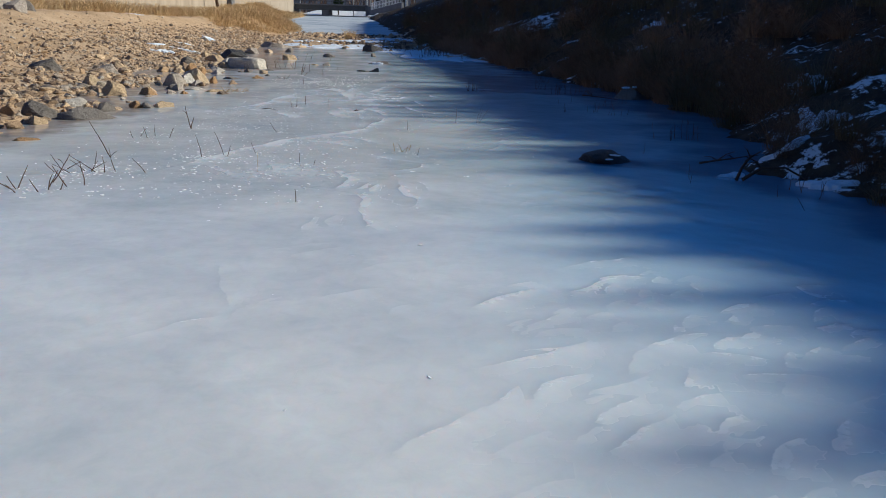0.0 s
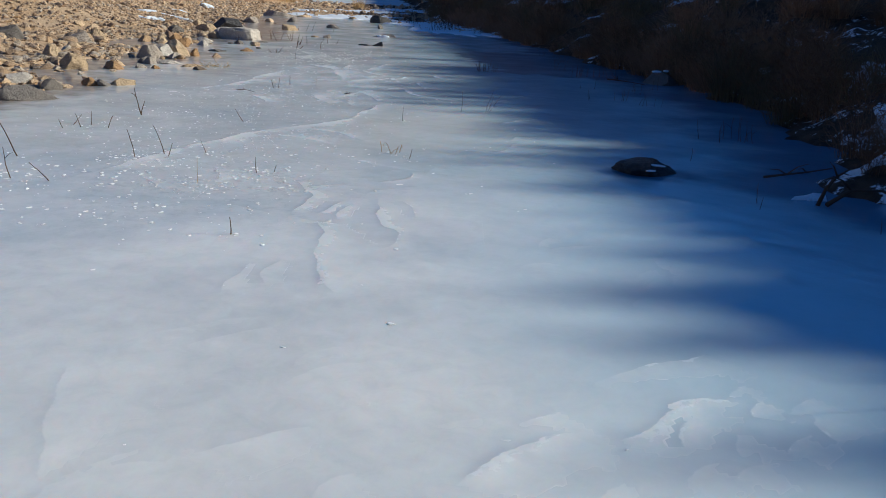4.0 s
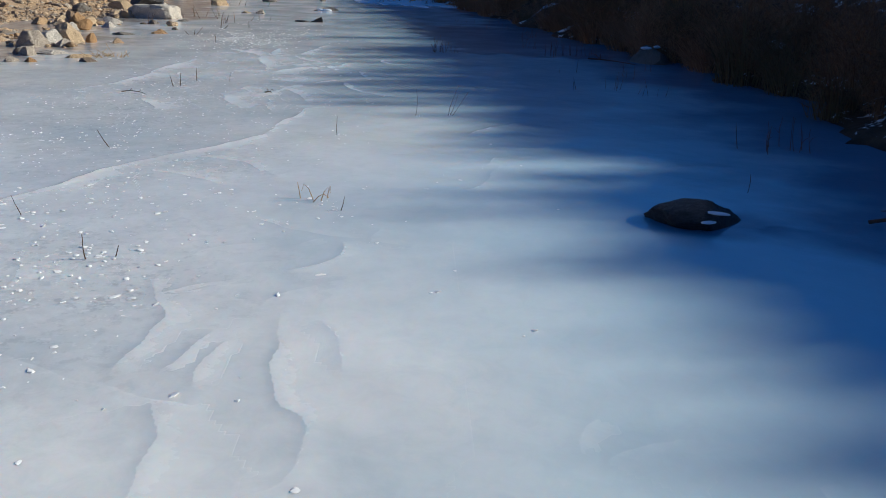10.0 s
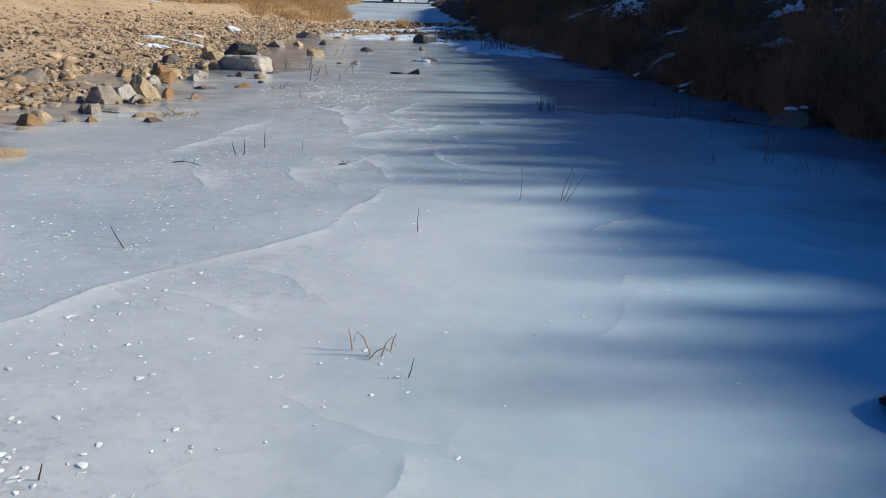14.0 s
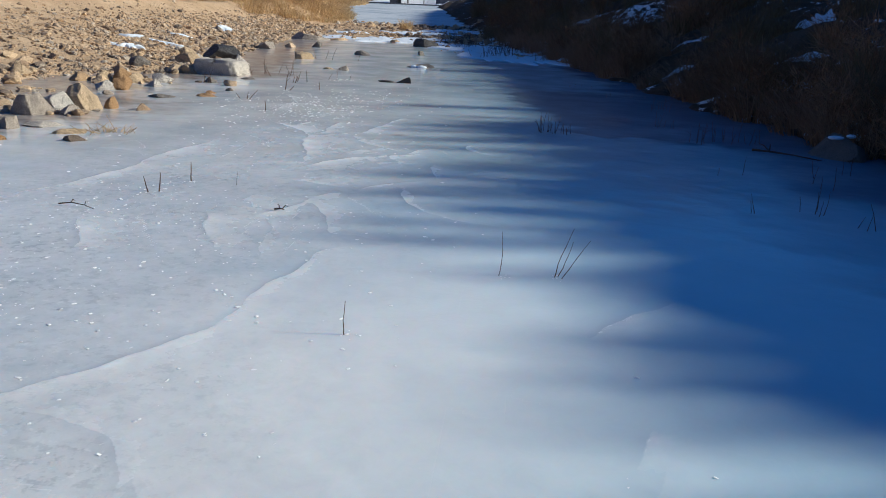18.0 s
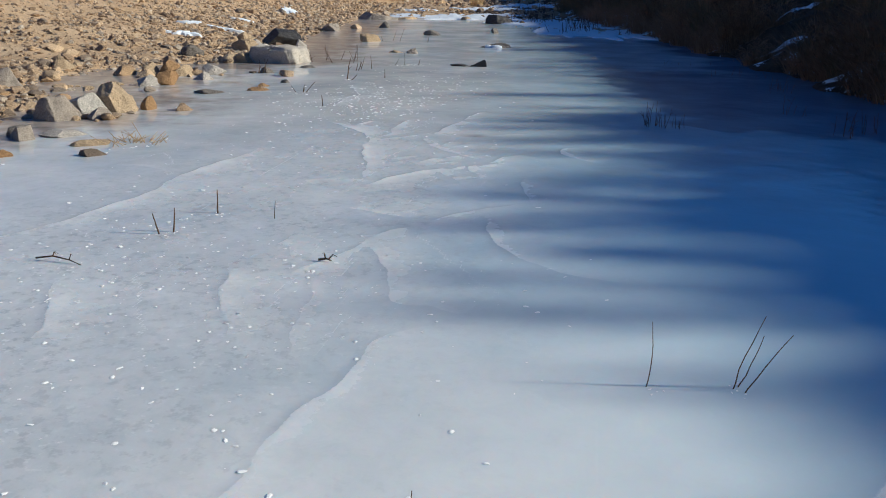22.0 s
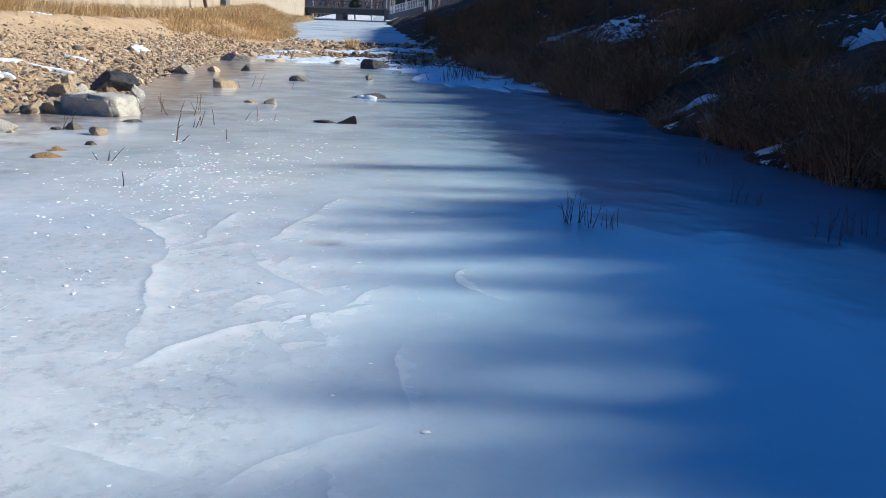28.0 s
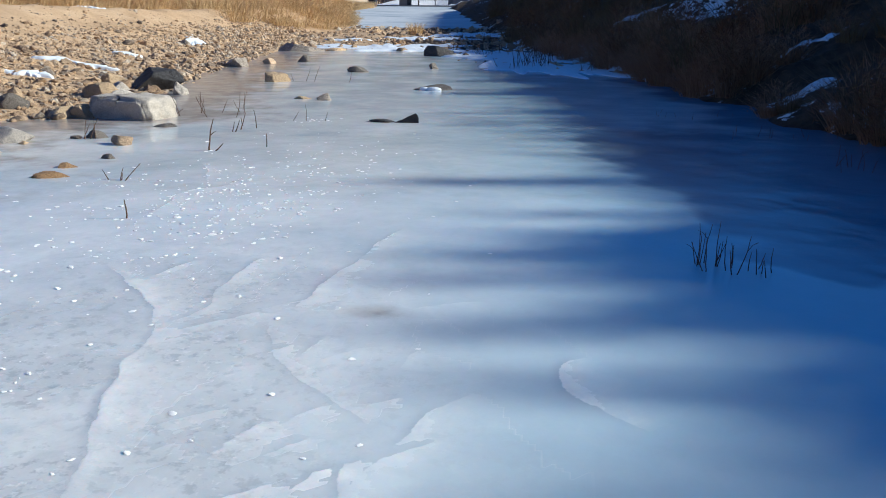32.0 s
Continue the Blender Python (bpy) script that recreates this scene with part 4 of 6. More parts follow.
def snow_cap(parent, x, y, z, sx, sy, sz, turn=0, seed=1):
    me = rock_mesh("snow_cap", seed, 2, 0)
    me.materials.append(M_SNOW)
    ob = new("snow_cap", me)
    ob.scale, ob.location, ob.rotation_euler = (sx, sy, sz), (x, y, z), (0, 0, radians(turn))
    ob.parent, ob.matrix_parent_inverse = parent, parent.matrix_basis.inverted()
    ob["label"] = "thin patch of white snow"
    return ob


for k, (x, y, s) in enumerate(((-2.47, 32.84, 0.2), (-2.66, 32.88, 0.12))):
    me = rock_mesh("snow_lump", 80 + k, 2, 0)
    me.materials.append(M_SNOW)
    ob = new("snow_lump", me)
    ob.location, ob.scale = (x, y, 0.0), (s * 1.5, s * 0.7, 0.1)
    tagged(ob, "small lump of snow against a low dark rock", "snow")


snow_cap(rk, 1.93, 10.24, 0.085, 0.15, 0.05, 0.02, -25, 3)
snow_cap(rk, 1.86, 10.18, 0.045, 0.1, 0.05, 0.02, 10, 4)
snow_cap(rr, 3.9, 20.0, 0.225, 0.2, 0.14, 0.05, 10, 5)
snow_cap(rr, 4.1, 20.08, 0.24, 0.14, 0.1, 0.05, 40, 6)


def stone_field(name, xs, ys, sizes, level, material, seed, sink=0.3, kind=10, tall=1.0, lift=0.0):
    """Many small stones in one mesh, each its own island."""
    r = np.random.RandomState(seed)
    protos = []
    for k in range(kind):
        me = rock_mesh("proto", 200 + k + seed, level, 8)
        co = np.empty(len(me.vertices) * 3, np.float32)
        me.vertices.foreach_get("co", co)
        fa = np.empty(len(me.polygons) * 3, np.int32)
        me.polygons.foreach_get("vertices", fa)
        protos.append((co.reshape(-1, 3), fa.reshape(-1, 3)))
        bpy.data.meshes.remove(me)
    zs = np.maximum(ground_height(xs, ys), np.where(ys < 50, -0.03, -5))
    V, F, n0 = [], [], 0
    for i in range(len(xs)):
        co, fa = protos[r.randint(kind)]
        a, s = r.uniform(0, 6.283), sizes[i]
        sc = s * np.array([r.uniform(0.8, 1.5), r.uniform(0.7, 1.1), r.uniform(0.45, 0.85) * tall])
        p = co * sc
        ca, sa = math.cos(a), math.sin(a)
        q = np.stack([p[:, 0] * ca - p[:, 1] * sa, p[:, 0] * sa + p[:, 1] * ca, p[:, 2]], -1)
        tip = r.normal(0, 0.3)
        q[:, 2] += q[:, 0] * tip * 0.5
        q += np.array([xs[i], ys[i], zs[i] + lift + sc[2] * (0.5 - sink) * 0.8])
        V.append(q)
        F.append(fa + n0)
        n0 += len(co)
    return from_arrays(name, np.vstack(V), np.vstack(F), material, False)


r = np.random.RandomState(5)
# loose gravel on the bar: denser and larger near the ice and part way up, thinning out on the sand
yy = r.uniform(4, 60, 50000)
reach = np.interp(yy, [5, 10, 20, 34, 45, 56, 70], [10, 9.5, 9, 8, 5.2, 3.6, 3.2])
u = r.uniform(-0.03, 1.02, len(yy))
keep = r.uniform(0, 1, len(yy)) < np.interp(u, [-0.03, 0.03, 0.2, 0.55, 0.75, 0.85, 1.02], [0.3, 0.9, 0.75, 0.9, 0.35, 0.12, 0.05]) * np.interp(reach, [3, 9], [0.7, 1.0])
clump = wavy(left_edge(yy) - u * reach, yy, 1.8, 66)
keep &= r.uniform(-1, 0.9, len(yy)) < clump + 0.75
yy, u, reach = yy[keep], u[keep], reach[keep]
xx = left_edge(yy) - u * reach
ss = np.clip(r.lognormal(-2.65, 0.5, len(yy)), 0.035, 0.32) * np.interp(u, [0, 0.25, 0.6, 1], [1.25, 1.2, 1.0, 0.6])
pick = np.argsort(np.abs(yy - 19) * 0.35 + np.abs(xx + 6.2) * 1.2 - ss * 10)
single, rest = pick[:140], pick[140:]
mid_y = np.concatenate([r.uniform(10.5, 22, 95), r.uniform(22, 31, 65)])
mid_x = left_edge(mid_y) + 0.15 - np.abs(r.normal(0, 1.1, 160))
mid_s = np.clip(r.lognormal(-1.85, 0.3, 160), 0.09, 0.28)
for cx, cy, sx, sy, m_ in ((-5.85, 20.6, 0.45, 0.3, 22), (-7.1, 25.2, 0.6, 0.25, 44), (-6.5, 17.2, 0.5, 0.5, 22), (-5.7, 14.5, 0.4, 0.4, 14), (-7.0, 28.5, 0.5, 0.5, 26), (-7.6, 22.8, 0.6, 0.5, 14)):
    mid_x, mid_y = np.concatenate([mid_x, r.normal(cx, sx, m_)]), np.concatenate([mid_y, r.normal(cy, sy, m_)])
    mid_s = np.concatenate([mid_s, np.clip(r.lognormal(-1.95, 0.33, m_), 0.08, 0.26)])
near = rest[yy[rest] < 32]
farther = rest[yy[rest] >= 32]
big = near[(ss[near] > 0.15) & (yy[near] < 27)]
near = near[(ss[near] <= 0.15) | (yy[near] >= 27)]
g0 = stone_field("gravel", xx[big], yy[big], ss[big], 2, M_GRAVEL, 6)
tagged(g0, "larger sunlit cobbles among the gravel of the bank", "gravel", kind="stuff")
g1 = stone_field("gravel", xx[near], yy[near], ss[near], 1, M_GRAVEL, 7)
tagged(g1, "sunlit tan and grey river gravel on the bank", "gravel", kind="stuff")
g2 = stone_field("gravel", xx[farther], yy[farther], ss[farther] * 1.15, 1, M_GRAVEL, 8)
tagged(g2, "sunlit tan river gravel farther along the bank", "gravel", kind="stuff")
# the bar goes on downstream, behind the start of the walk
q = np.random.RandomState(15)
yb = q.uniform(-14, 4.2, 4200)
ub = q.uniform(-0.03, 1.0, 4200)
ok = q.uniform(0, 1, 4200) < np.interp(ub, [-0.03, 0.03, 0.2, 0.55, 0.75, 0.85, 1.02], [0.3, 0.9, 0.75, 0.9, 0.35, 0.12, 0.05])
yb, ub = yb[ok], ub[ok]
g5 = stone_field("gravel", left_edge(yb) - 10 * ub, yb, np.clip(q.lognormal(-2.65, 0.5, len(yb)), 0.035, 0.32), 1, M_GRAVEL, 16)
tagged(g5, "sunlit tan river gravel on the bank downstream", "gravel", kind="stuff")
# riffle of cobbles across the channel, and stones of the far edge
y3 = r.uniform(50, 69, 1300)
x3 = r.uniform(0, 1, 1300) * (right_edge(y3) + 1.5 - left_edge(y3)) + left_edge(y3) - 0.5
g3 = stone_field("riffle_cobbles", x3, y3, np.clip(r.lognormal(-1.75, 0.45, 1300), 0.08, 0.55), 1, M_GRAVEL, 9, 0.3)
tagged(g3, "brown cobbles of a stony riffle across the stream", "gravel", kind="stuff")
y4 = r.uniform(37, 56, 420)
x4 = right_edge(y4) - r.uniform(-0.3, 3.4, 420) * soft_step(36, 44, y4)
g4 = stone_field("snowy_cobbles", x4, y4, np.clip(r.lognormal(-2.0, 0.4, 420), 0.06, 0.4), 1, M_GRAVEL, 10, 0.3)
tagged(g4, "dark cobbles sticking out of shaded snow", "gravel", kind="stuff")

# snow lying at the foot of the shaded bank, and strips on the gravel bar


def snow_patch(x, y, length, width, turn, seed, label, lift=0.012, n=34):
    us = np.linspace(-1, 1, n)
    U, W = np.meshgrid(us, us)
    r2 = np.random.RandomState(seed)
    ang = np.arctan2(W, U)
    rad = np.maximum(np.abs(U), np.abs(W))
    rim = 1 + 0.28 * np.sin(3 * ang + r2.uniform(0, 6)) + 0.2 * np.sin(7 * ang + r2.uniform(0, 6)) + 0.14 * np.sin(13 * ang + seed) + 0.1 * np.sin(23 * ang + seed)
    px, py = rad * np.cos(ang) * rim * length / 2, rad * np.sin(ang) * rim * width / 2
    t = radians(turn)
    X, Y = x + px * math.cos(t) - py * math.sin(t), y + px * math.sin(t) + py * math.cos(t)
    Z = np.maximum(ground_height(X, Y), np.where(Y < 50, -0.012, -5)) + (lift + 0.04 * (1 - rad) + 0.012 * wavy(X, Y, 0.4, seed)) * np.clip((1 - rad) * 8, 0, 1) - 0.03 * (rad > 0.985)
    i = np.arange(n * n).reshape(n, n)
    faces = np.stack([i[:-1, :-1], i[:-1, 1:], i[1:, 1:], i[1:, :-1]], -1).reshape(-1, 4)
    ob = from_arrays("snow_patch", np.stack([X.ravel(), Y.ravel(), Z.ravel()], -1), faces, M_SNOW)
    return tagged(ob, label, "snow")


snow_patch(-10.5, 34.6, 1.5, 0.5, 15, 1, "strip of old snow on the gravel bank", 0.06)
snow_patch(-11.8, 45.1, 0.6, 2.3, 18, 2, "long tongue of snow down the gravel bank", 0.06)
snow_patch(-9.9, 31.8, 0.7, 0.3, 20, 3, "small patch of old snow among stones", 0.05)
snow_patch(-10.9, 38.2, 0.6, 0.3, 20, 4, "small patch of old snow on gravel", 0.05)
snow_patch(-15.6, 45.5, 0.9, 0.9, 0, 5, "patch of snow on the sand crest", 0.05)
snow_patch(-5.6, 56.5, 3.4, 2.0, 10, 16, "snow between the cobbles of the riffle", 0.05)
snow_patch(-3.9, 60.0, 3.0, 3.5, -20, 17, "snow between the cobbles of the riffle", 0.05)
snow_patch(-8.6, 55.0, 1.6, 0.9, 0, 18, "snow between the cobbles of the riffle", 0.05)
snow_patch(-6.3, 51.2, 5.5, 3.4, 0, 6, "snow drift at the foot of the riffle", 0.03)
snow_patch(-1.4, 45.5, 3.6, 12.5, 9, 7, "blue shaded snow apron at the foot of the bank", 0.03, 70)
snow_patch(0.6, 39.6, 3.2, 4.2, 20, 8, "shaded snow at the foot of the bank", 0.02, 50)
snow_patch(3.85, 9.0, 0.5, 0.2, -30, 9, "snow at the foot of the shaded bank", 0.03)
snow_patch(4.35, 7.9, 0.6, 0.25, -60, 10, "snow among dead stems at the bank", 0.03)
snow_patch(4.3, 26.0, 1.2, 0.9, 40, 11, "shaded snow between bushes at the ice edge", 0.04)
snow_patch(3.9, 27.6, 0.8, 0.6, 0, 12, "small shaded snow patch at the ice edge", 0.04)

snow_patch(4.5, 24.7, 0.7, 0.5, 20, 23, "shaded snow between bushes at the ice edge", 0.04)
snow_patch(3.1, 9.6, 0.3, 0.12, 20, 24, "scrap of snow beside dead branches", 0.01, 20)
snow_patch(3.85, 10.2, 0.4, 0.2, -20, 25, "shaded snow at the foot of a bush", 0.03, 20)

for k, (x, y, ln, wd) in enumerate(((4.4, 33.4, 0.8, 1.2), (3.7, 30.3, 0.5, 0.7), (5.3, 26.9, 0.9, 0.8), (6.9, 30.9, 0.8, 0.9), (2.7, 47.5, 1.0, 1.4), (5.1, 12.4, 0.9, 0.8), (6.3, 15.8, 0.8, 0.7))):
    snow_patch(x, y, ln, wd, 20 * k, 30 + k, "patch of shaded snow in a gap of the bank brush", 0.04)

# white frost crumbs scattered on the ice
r = np.random.RandomState(12)
n = 2600
fy = np.concatenate([r.uniform(7.5, 16, n // 2), r.normal(22.6, 1.3, n // 5), r.uniform(15, 27, n // 6), r.uniform(3, 14, 26)])
fx = np.concatenate([r.normal(-2.3, 0.95, n // 2), r.normal(-3.0, 0.55, n // 5), r.normal(-2.7, 0.9, n // 6), r.uniform(-2.0, 1.2, 26)])
hub = r.randint(0, len(fx), len(fx) * 2 // 5)
fx[hub], fy[hub] = fx[(hub * 7) // 9 % len(fx)] + r.normal(0, 0.14, len(hub)), fy[(hub * 7) // 9 % len(fx)] + r.normal(0, 0.18, len(hub))
for cx, cy, m_ in ((-3.6, 7.8, 50), (-3.5, 8.7, 90), (-1.54, 9.5, 40), (-1.89, 9.0, 30), (-2.7, 9.9, 70), (-2.4, 9.6, 40), (-3.7, 11.3, 26), (-3.5, 12.4, 14), (-0.52, 10.72, 16), (-2.6, 16.1, 14), (-4.18, 23.2, 22), (-4.35, 18.8, 18), (-3.65, 27.8, 20)):
    fx, fy = np.concatenate([fx, cx + r.normal(0, 0.16, m_)]), np.concatenate([fy, cy + r.normal(0, 0.2, m_)])
for cx, cy in ((0.15, 14.2), (0.5, 14.23), (-0.54, 13.05), (-1.26, 7.55), (-2.65, 15.9), (-2.56, 16.4), (-0.34, 10.52), (-2.3, 12.3), (-3.45, 21.8), (-4.0, 25.0)):
    fx, fy = np.concatenate([fx, cx + r.normal(0, 0.03, 6)]), np.concatenate([fy, cy + r.normal(0, 0.04, 6)])
ok = (fx > left_edge(fy) + 0.7) & (fx < 1.4)
fx, fy = fx[ok], fy[ok]
crumbs = stone_field("frost_crumbs", fx, fy, np.clip(r.lognormal(-3.65, 0.45, len(fx)), 0.012, 0.05) * np.interp(fy, [7, 9.5, 11, 14, 17, 20], [1.0, 1.1, 0.8, 0.7, 0.85, 1.15]), 1, M_FROST, 13, 0.4, 4, 0.3, 0.0105)
tagged(crumbs, "small white crumbs of frost scattered on the ice", "frost", kind="stuff")

# ---- dead stems in the ice ----


def tube(bm, points, radii, sides=5):
    rings = []
    for i, p in enumerate(points):
        q = points[min(i + 1, len(points) - 1)] - points[max(i - 1, 0)]
        q.normalize()
        a = q.orthogonal().normalized()
        b2 = q.cross(a)
        rings.append([bm.verts.new(p + (a * math.cos(6.2832 * k / sides) + b2 * math.sin(6.2832 * k / sides)) * radii[i]) for k in range(sides)])
    for r0, r1 in zip(rings, rings[1:]):
        for k in range(sides):
            f = bm.faces.new((r0[k], r0[(k + 1) % sides], r1[(k + 1) % sides], r1[k]))
            f.smooth = True
    bm.faces.new(rings[-1])
    bm.faces.new(rings[0][::-1])


def stem_points(dx, dy, h, lx, ly, r, bend=0.06, n=7):
    out, wob = [], Vector((r.uniform(-1, 1), r.uniform(-1, 1), 0)) * bend * h
    for i in range(n):
        t = i / (n - 1)
        p = Vector((dx + lx * t, dy + ly * t, -0.03 + (h + 0.03) * t)) + wob * math.sin(t * 3.1416)
        out.append(p + Vector((r.uniform(-1, 1), r.uniform(-1, 1), 0)) * 0.012 * h)
    return out


def stems(x, y, rods, label, thick=0.006, material=None, seed=1, cat="dead plant", kink=0.0, group="dead stems in the ice"):
    """A clump of stems: rods are (dx, dy, height, lean x, lean y)."""
    r = random.Random(seed)
    root = new("dead_stems")
    root.location = (x, y, -0.02)
    for dx, dy, h, lx, ly in rods:
        bm = bmesh.new()
        pts = stem_points(dx, dy, h, lx, ly, r)
        if kink:
            pts[-2] += Vector((lx, ly, 0)) * 0.3 + Vector((0, 0, 0.05 * h))
            pts[-1] = pts[-2] + Vector((lx * kink + r.uniform(-0.02, 0.02), ly * kink, -0.35 * h))
        tube(bm, pts, [0.75 * thick * (1.1 - 0.6 * i / 6) for i in range(7)])
        if len(rods) > 1 and h > 0.16 and r.random() < 0.25:
            at = pts[r.choice((3, 4))]
            s2 = r.choice((-1, 1))
            tube(bm, [at, at + Vector((0.03 * s2, 0.01, 0.035)), at + Vector((0.06 * s2, 0.015, 0.05))], [thick * 0.5, thick * 0.4, thick * 0.25], 4)
        part("stem", bm, material or M_TWIG, root)
    return tagged(root, label, cat, group)


def scatter_rods(n, spread_x, spread_y, h0, h1, lean, seed):
    r = random.Random(seed)
    return [(r.gauss(0, spread_x), r.gauss(0, spread_y), r.uniform(h0, h1), r.gauss(0, lean), r.gauss(0, lean)) for _ in range(n)]


stems(-0.56, 13.04, [(0, 0, 0.17, 0.003, 0)], "single short dead stem upright in white ice", 0.0036, seed=1)
stems(0.13, 14.2, [(0, 0, 0.27, 0.01, 0)], "single thin dead stem upright in the ice", 0.0032, seed=2)
stems(0.46, 14.24, [(0, 0, 0.3, 0.1, 0.02), (0.015, 0.02, 0.22, 0.085, 0.0), (0.03, -0.03, 0.24, 0.17, 0.02)], "three dead stems leaning together out of the ice", 0.0037, seed=3)
stems(-0.55, 10.75, [(-0.06, 0.05, 0.12, -0.02, 0.02), (0.03, 0, 0.13, -0.06, 0), (0.06, 0.0, 0.11, 0.05, 0), (0.1, 0.06, 0.09, 0.02, 0.03), (0.0, -0.04, 0.07, 0.08, 0.0)], "bent bleached grass stems in a frosty tuft", 0.005, M_PALETWIG, 4, "dead grass", 0.5)
stems(-0.34, 10.52, [(0, 0, 0.09, 0.03, 0)], "tiny dead stem in the ice", 0.004, seed=5)
stems(-1.27, 7.55, [(0, 0, 0.11, -0.005, 0)], "short dark stem standing in the ice", 0.006, seed=6)
stems(-1.54, 9.5, [(0, 0, 0.13, -0.01, 0), (0.12, 0.05, 0.06, 0.03, 0)], "short stems in a ring of frost crumbs", 0.005, seed=7)
stems(-1.89, 9.0, [(0, 0, 0.2, 0, 0)], "thin pale stem standing in frost", 0.0035, M_PALETWIG, 8)
stems(-2.17, 10.28, [(0, 0, 0.12, -0.06, 0)], "short leaning stem in the ice", 0.004, seed=9)
stems(-3.6, 7.8, scatter_rods(9, 0.16, 0.12, 0.08, 0.26, 0.09, 10) + [(0.25, 0.1, 0.18, -0.16, 0.05), (0.35, 0.2, 0.16, -0.02, 0)], "tall broken dead stems in thin ice", 0.008, seed=10)
stems(-3.5, 8.7, scatter_rods(13, 0.2, 0.14, 0.05, 0.16, 0.12, 11) + [(0.25, 0.1, 0.22, -0.1, 0.1)], "tangle of dead stems in a ring of frost", 0.006, seed=11)
stems(-3.6, 9.65, [(0, 0, 0.36, -0.3, 0.2)], "long dead stem leaning out of the ice", 0.008, seed=12)
stems(-3.5, 12.4, [(0, 0, 0.3, -0.1, 0.05), (-0.02, 0, 0.16, 0.05, 0)], "forked dead stem leaning in the ice", 0.009, seed=13)
stems(-3.7, 11.3, scatter_rods(5, 0.15, 0.1, 0.08, 0.16, 0.1, 14), "low tuft of broken stems in frost", 0.006, seed=14)
stems(-2.7, 9.9, [(0, 0, 0.24, -0.06, 0), (0.2, 0.2, 0.25, -0.12, 0.05), (0.25, 0.1, 0.12, 0.05, 0)], "dead stems in a patch of frost crumbs", 0.006, seed=15)
stems(-2.3, 12.3, [(0, 0, 0.13, -0.12, 0.05)], "short leaning dead stem", 0.006, seed=16)
stems(-2.65, 15.95, [(-0.06, -0.05, 0.13, -0.04, 0), (0, 0, 0.15, 0.01, 0.03), (0.08, 0.5, 0.16, 0.0, 0.02)], "dark broken stems standing in the ice", 0.008, seed=17)
stems(-2.15, 16.4, [(0, 0, 0.12, 0.01, 0)], "short thin stem in frosty ice", 0.004, seed=18)
stems(-4.42, 18.9, scatter_rods(44, 0.13, 0.08, 0.02, 0.1, 0.13, 19) + [(0.1, 0.0, 0.2, -0.13, 0), (0.3, 0.05, 0.08, -0.08, 0)], "heap of broken bleached stems in thin ice", 0.006, M_PALETWIG, 19)
stems(-3.45, 21.8, [(0, 0, 0.14, -0.005, 0)], "dark stub standing in the ice", 0.009, seed=20)
stems(-4.0, 25.0, [(0, 0, 0.34, 0.06, 0.02), (0.04, 0, 0.08, 0.12, 0)], "forked dead stem with a bent foot", 0.012, seed=21)
stems(-5.5, 28.0, [(0, 0, 0.28, -0.12, 0), (-0.15, 0.1, 0.1, 0.15, 0)], "dead stem leaning by a pale block", 0.008, seed=22)
stems(-5.15, 28.3, scatter_rods(6, 0.2, 0.25, 0.18, 0.36, 0.06, 23), "clump of upright dead stems in the ice", 0.007, seed=23)
stems(-4.2, 26.8, scatter_rods(5, 0.14, 0.15, 0.1, 0.24, 0.06, 24), "short dead stems in the ice", 0.009, seed=24)
stems(-4.75, 28.6, scatter_rods(3, 0.1, 0.2, 0.16, 0.3, 0.08, 25), "thin dead stems in the ice", 0.006, seed=25)
stems(-3.47, 25.35, [(0, 0, 0.15, 0, 0)], "single stub in frosty ice", 0.009, seed=26)
stems(-3.65, 27.8, [(0, 0, 0.22, 0, 0), (0.25, 0, 0.12, 0.05, 0), (-0.2, 0, 0.12, 0.1, 0)], "three thin dead stems in the ice", 0.006, seed=27)
stems(-4.18, 23.2, scatter_rods(4, 0.06, 0.05, 0.06, 0.14, 0.08, 28), "small tuft of dead stems ringed with frost", 0.007, seed=28)
stems(-5.6, 25.6, scatter_rods(4, 0.1, 0.05, 0.1, 0.24, 0.1, 29), "twigs beside a dark stone", 0.007, seed=29)
stems(-5.4, 34.6, scatter_rods(4, 0.3, 0.1, 0.15, 0.35, 0.1, 30), "thin twigs beside a tan rock", 0.007, seed=30)
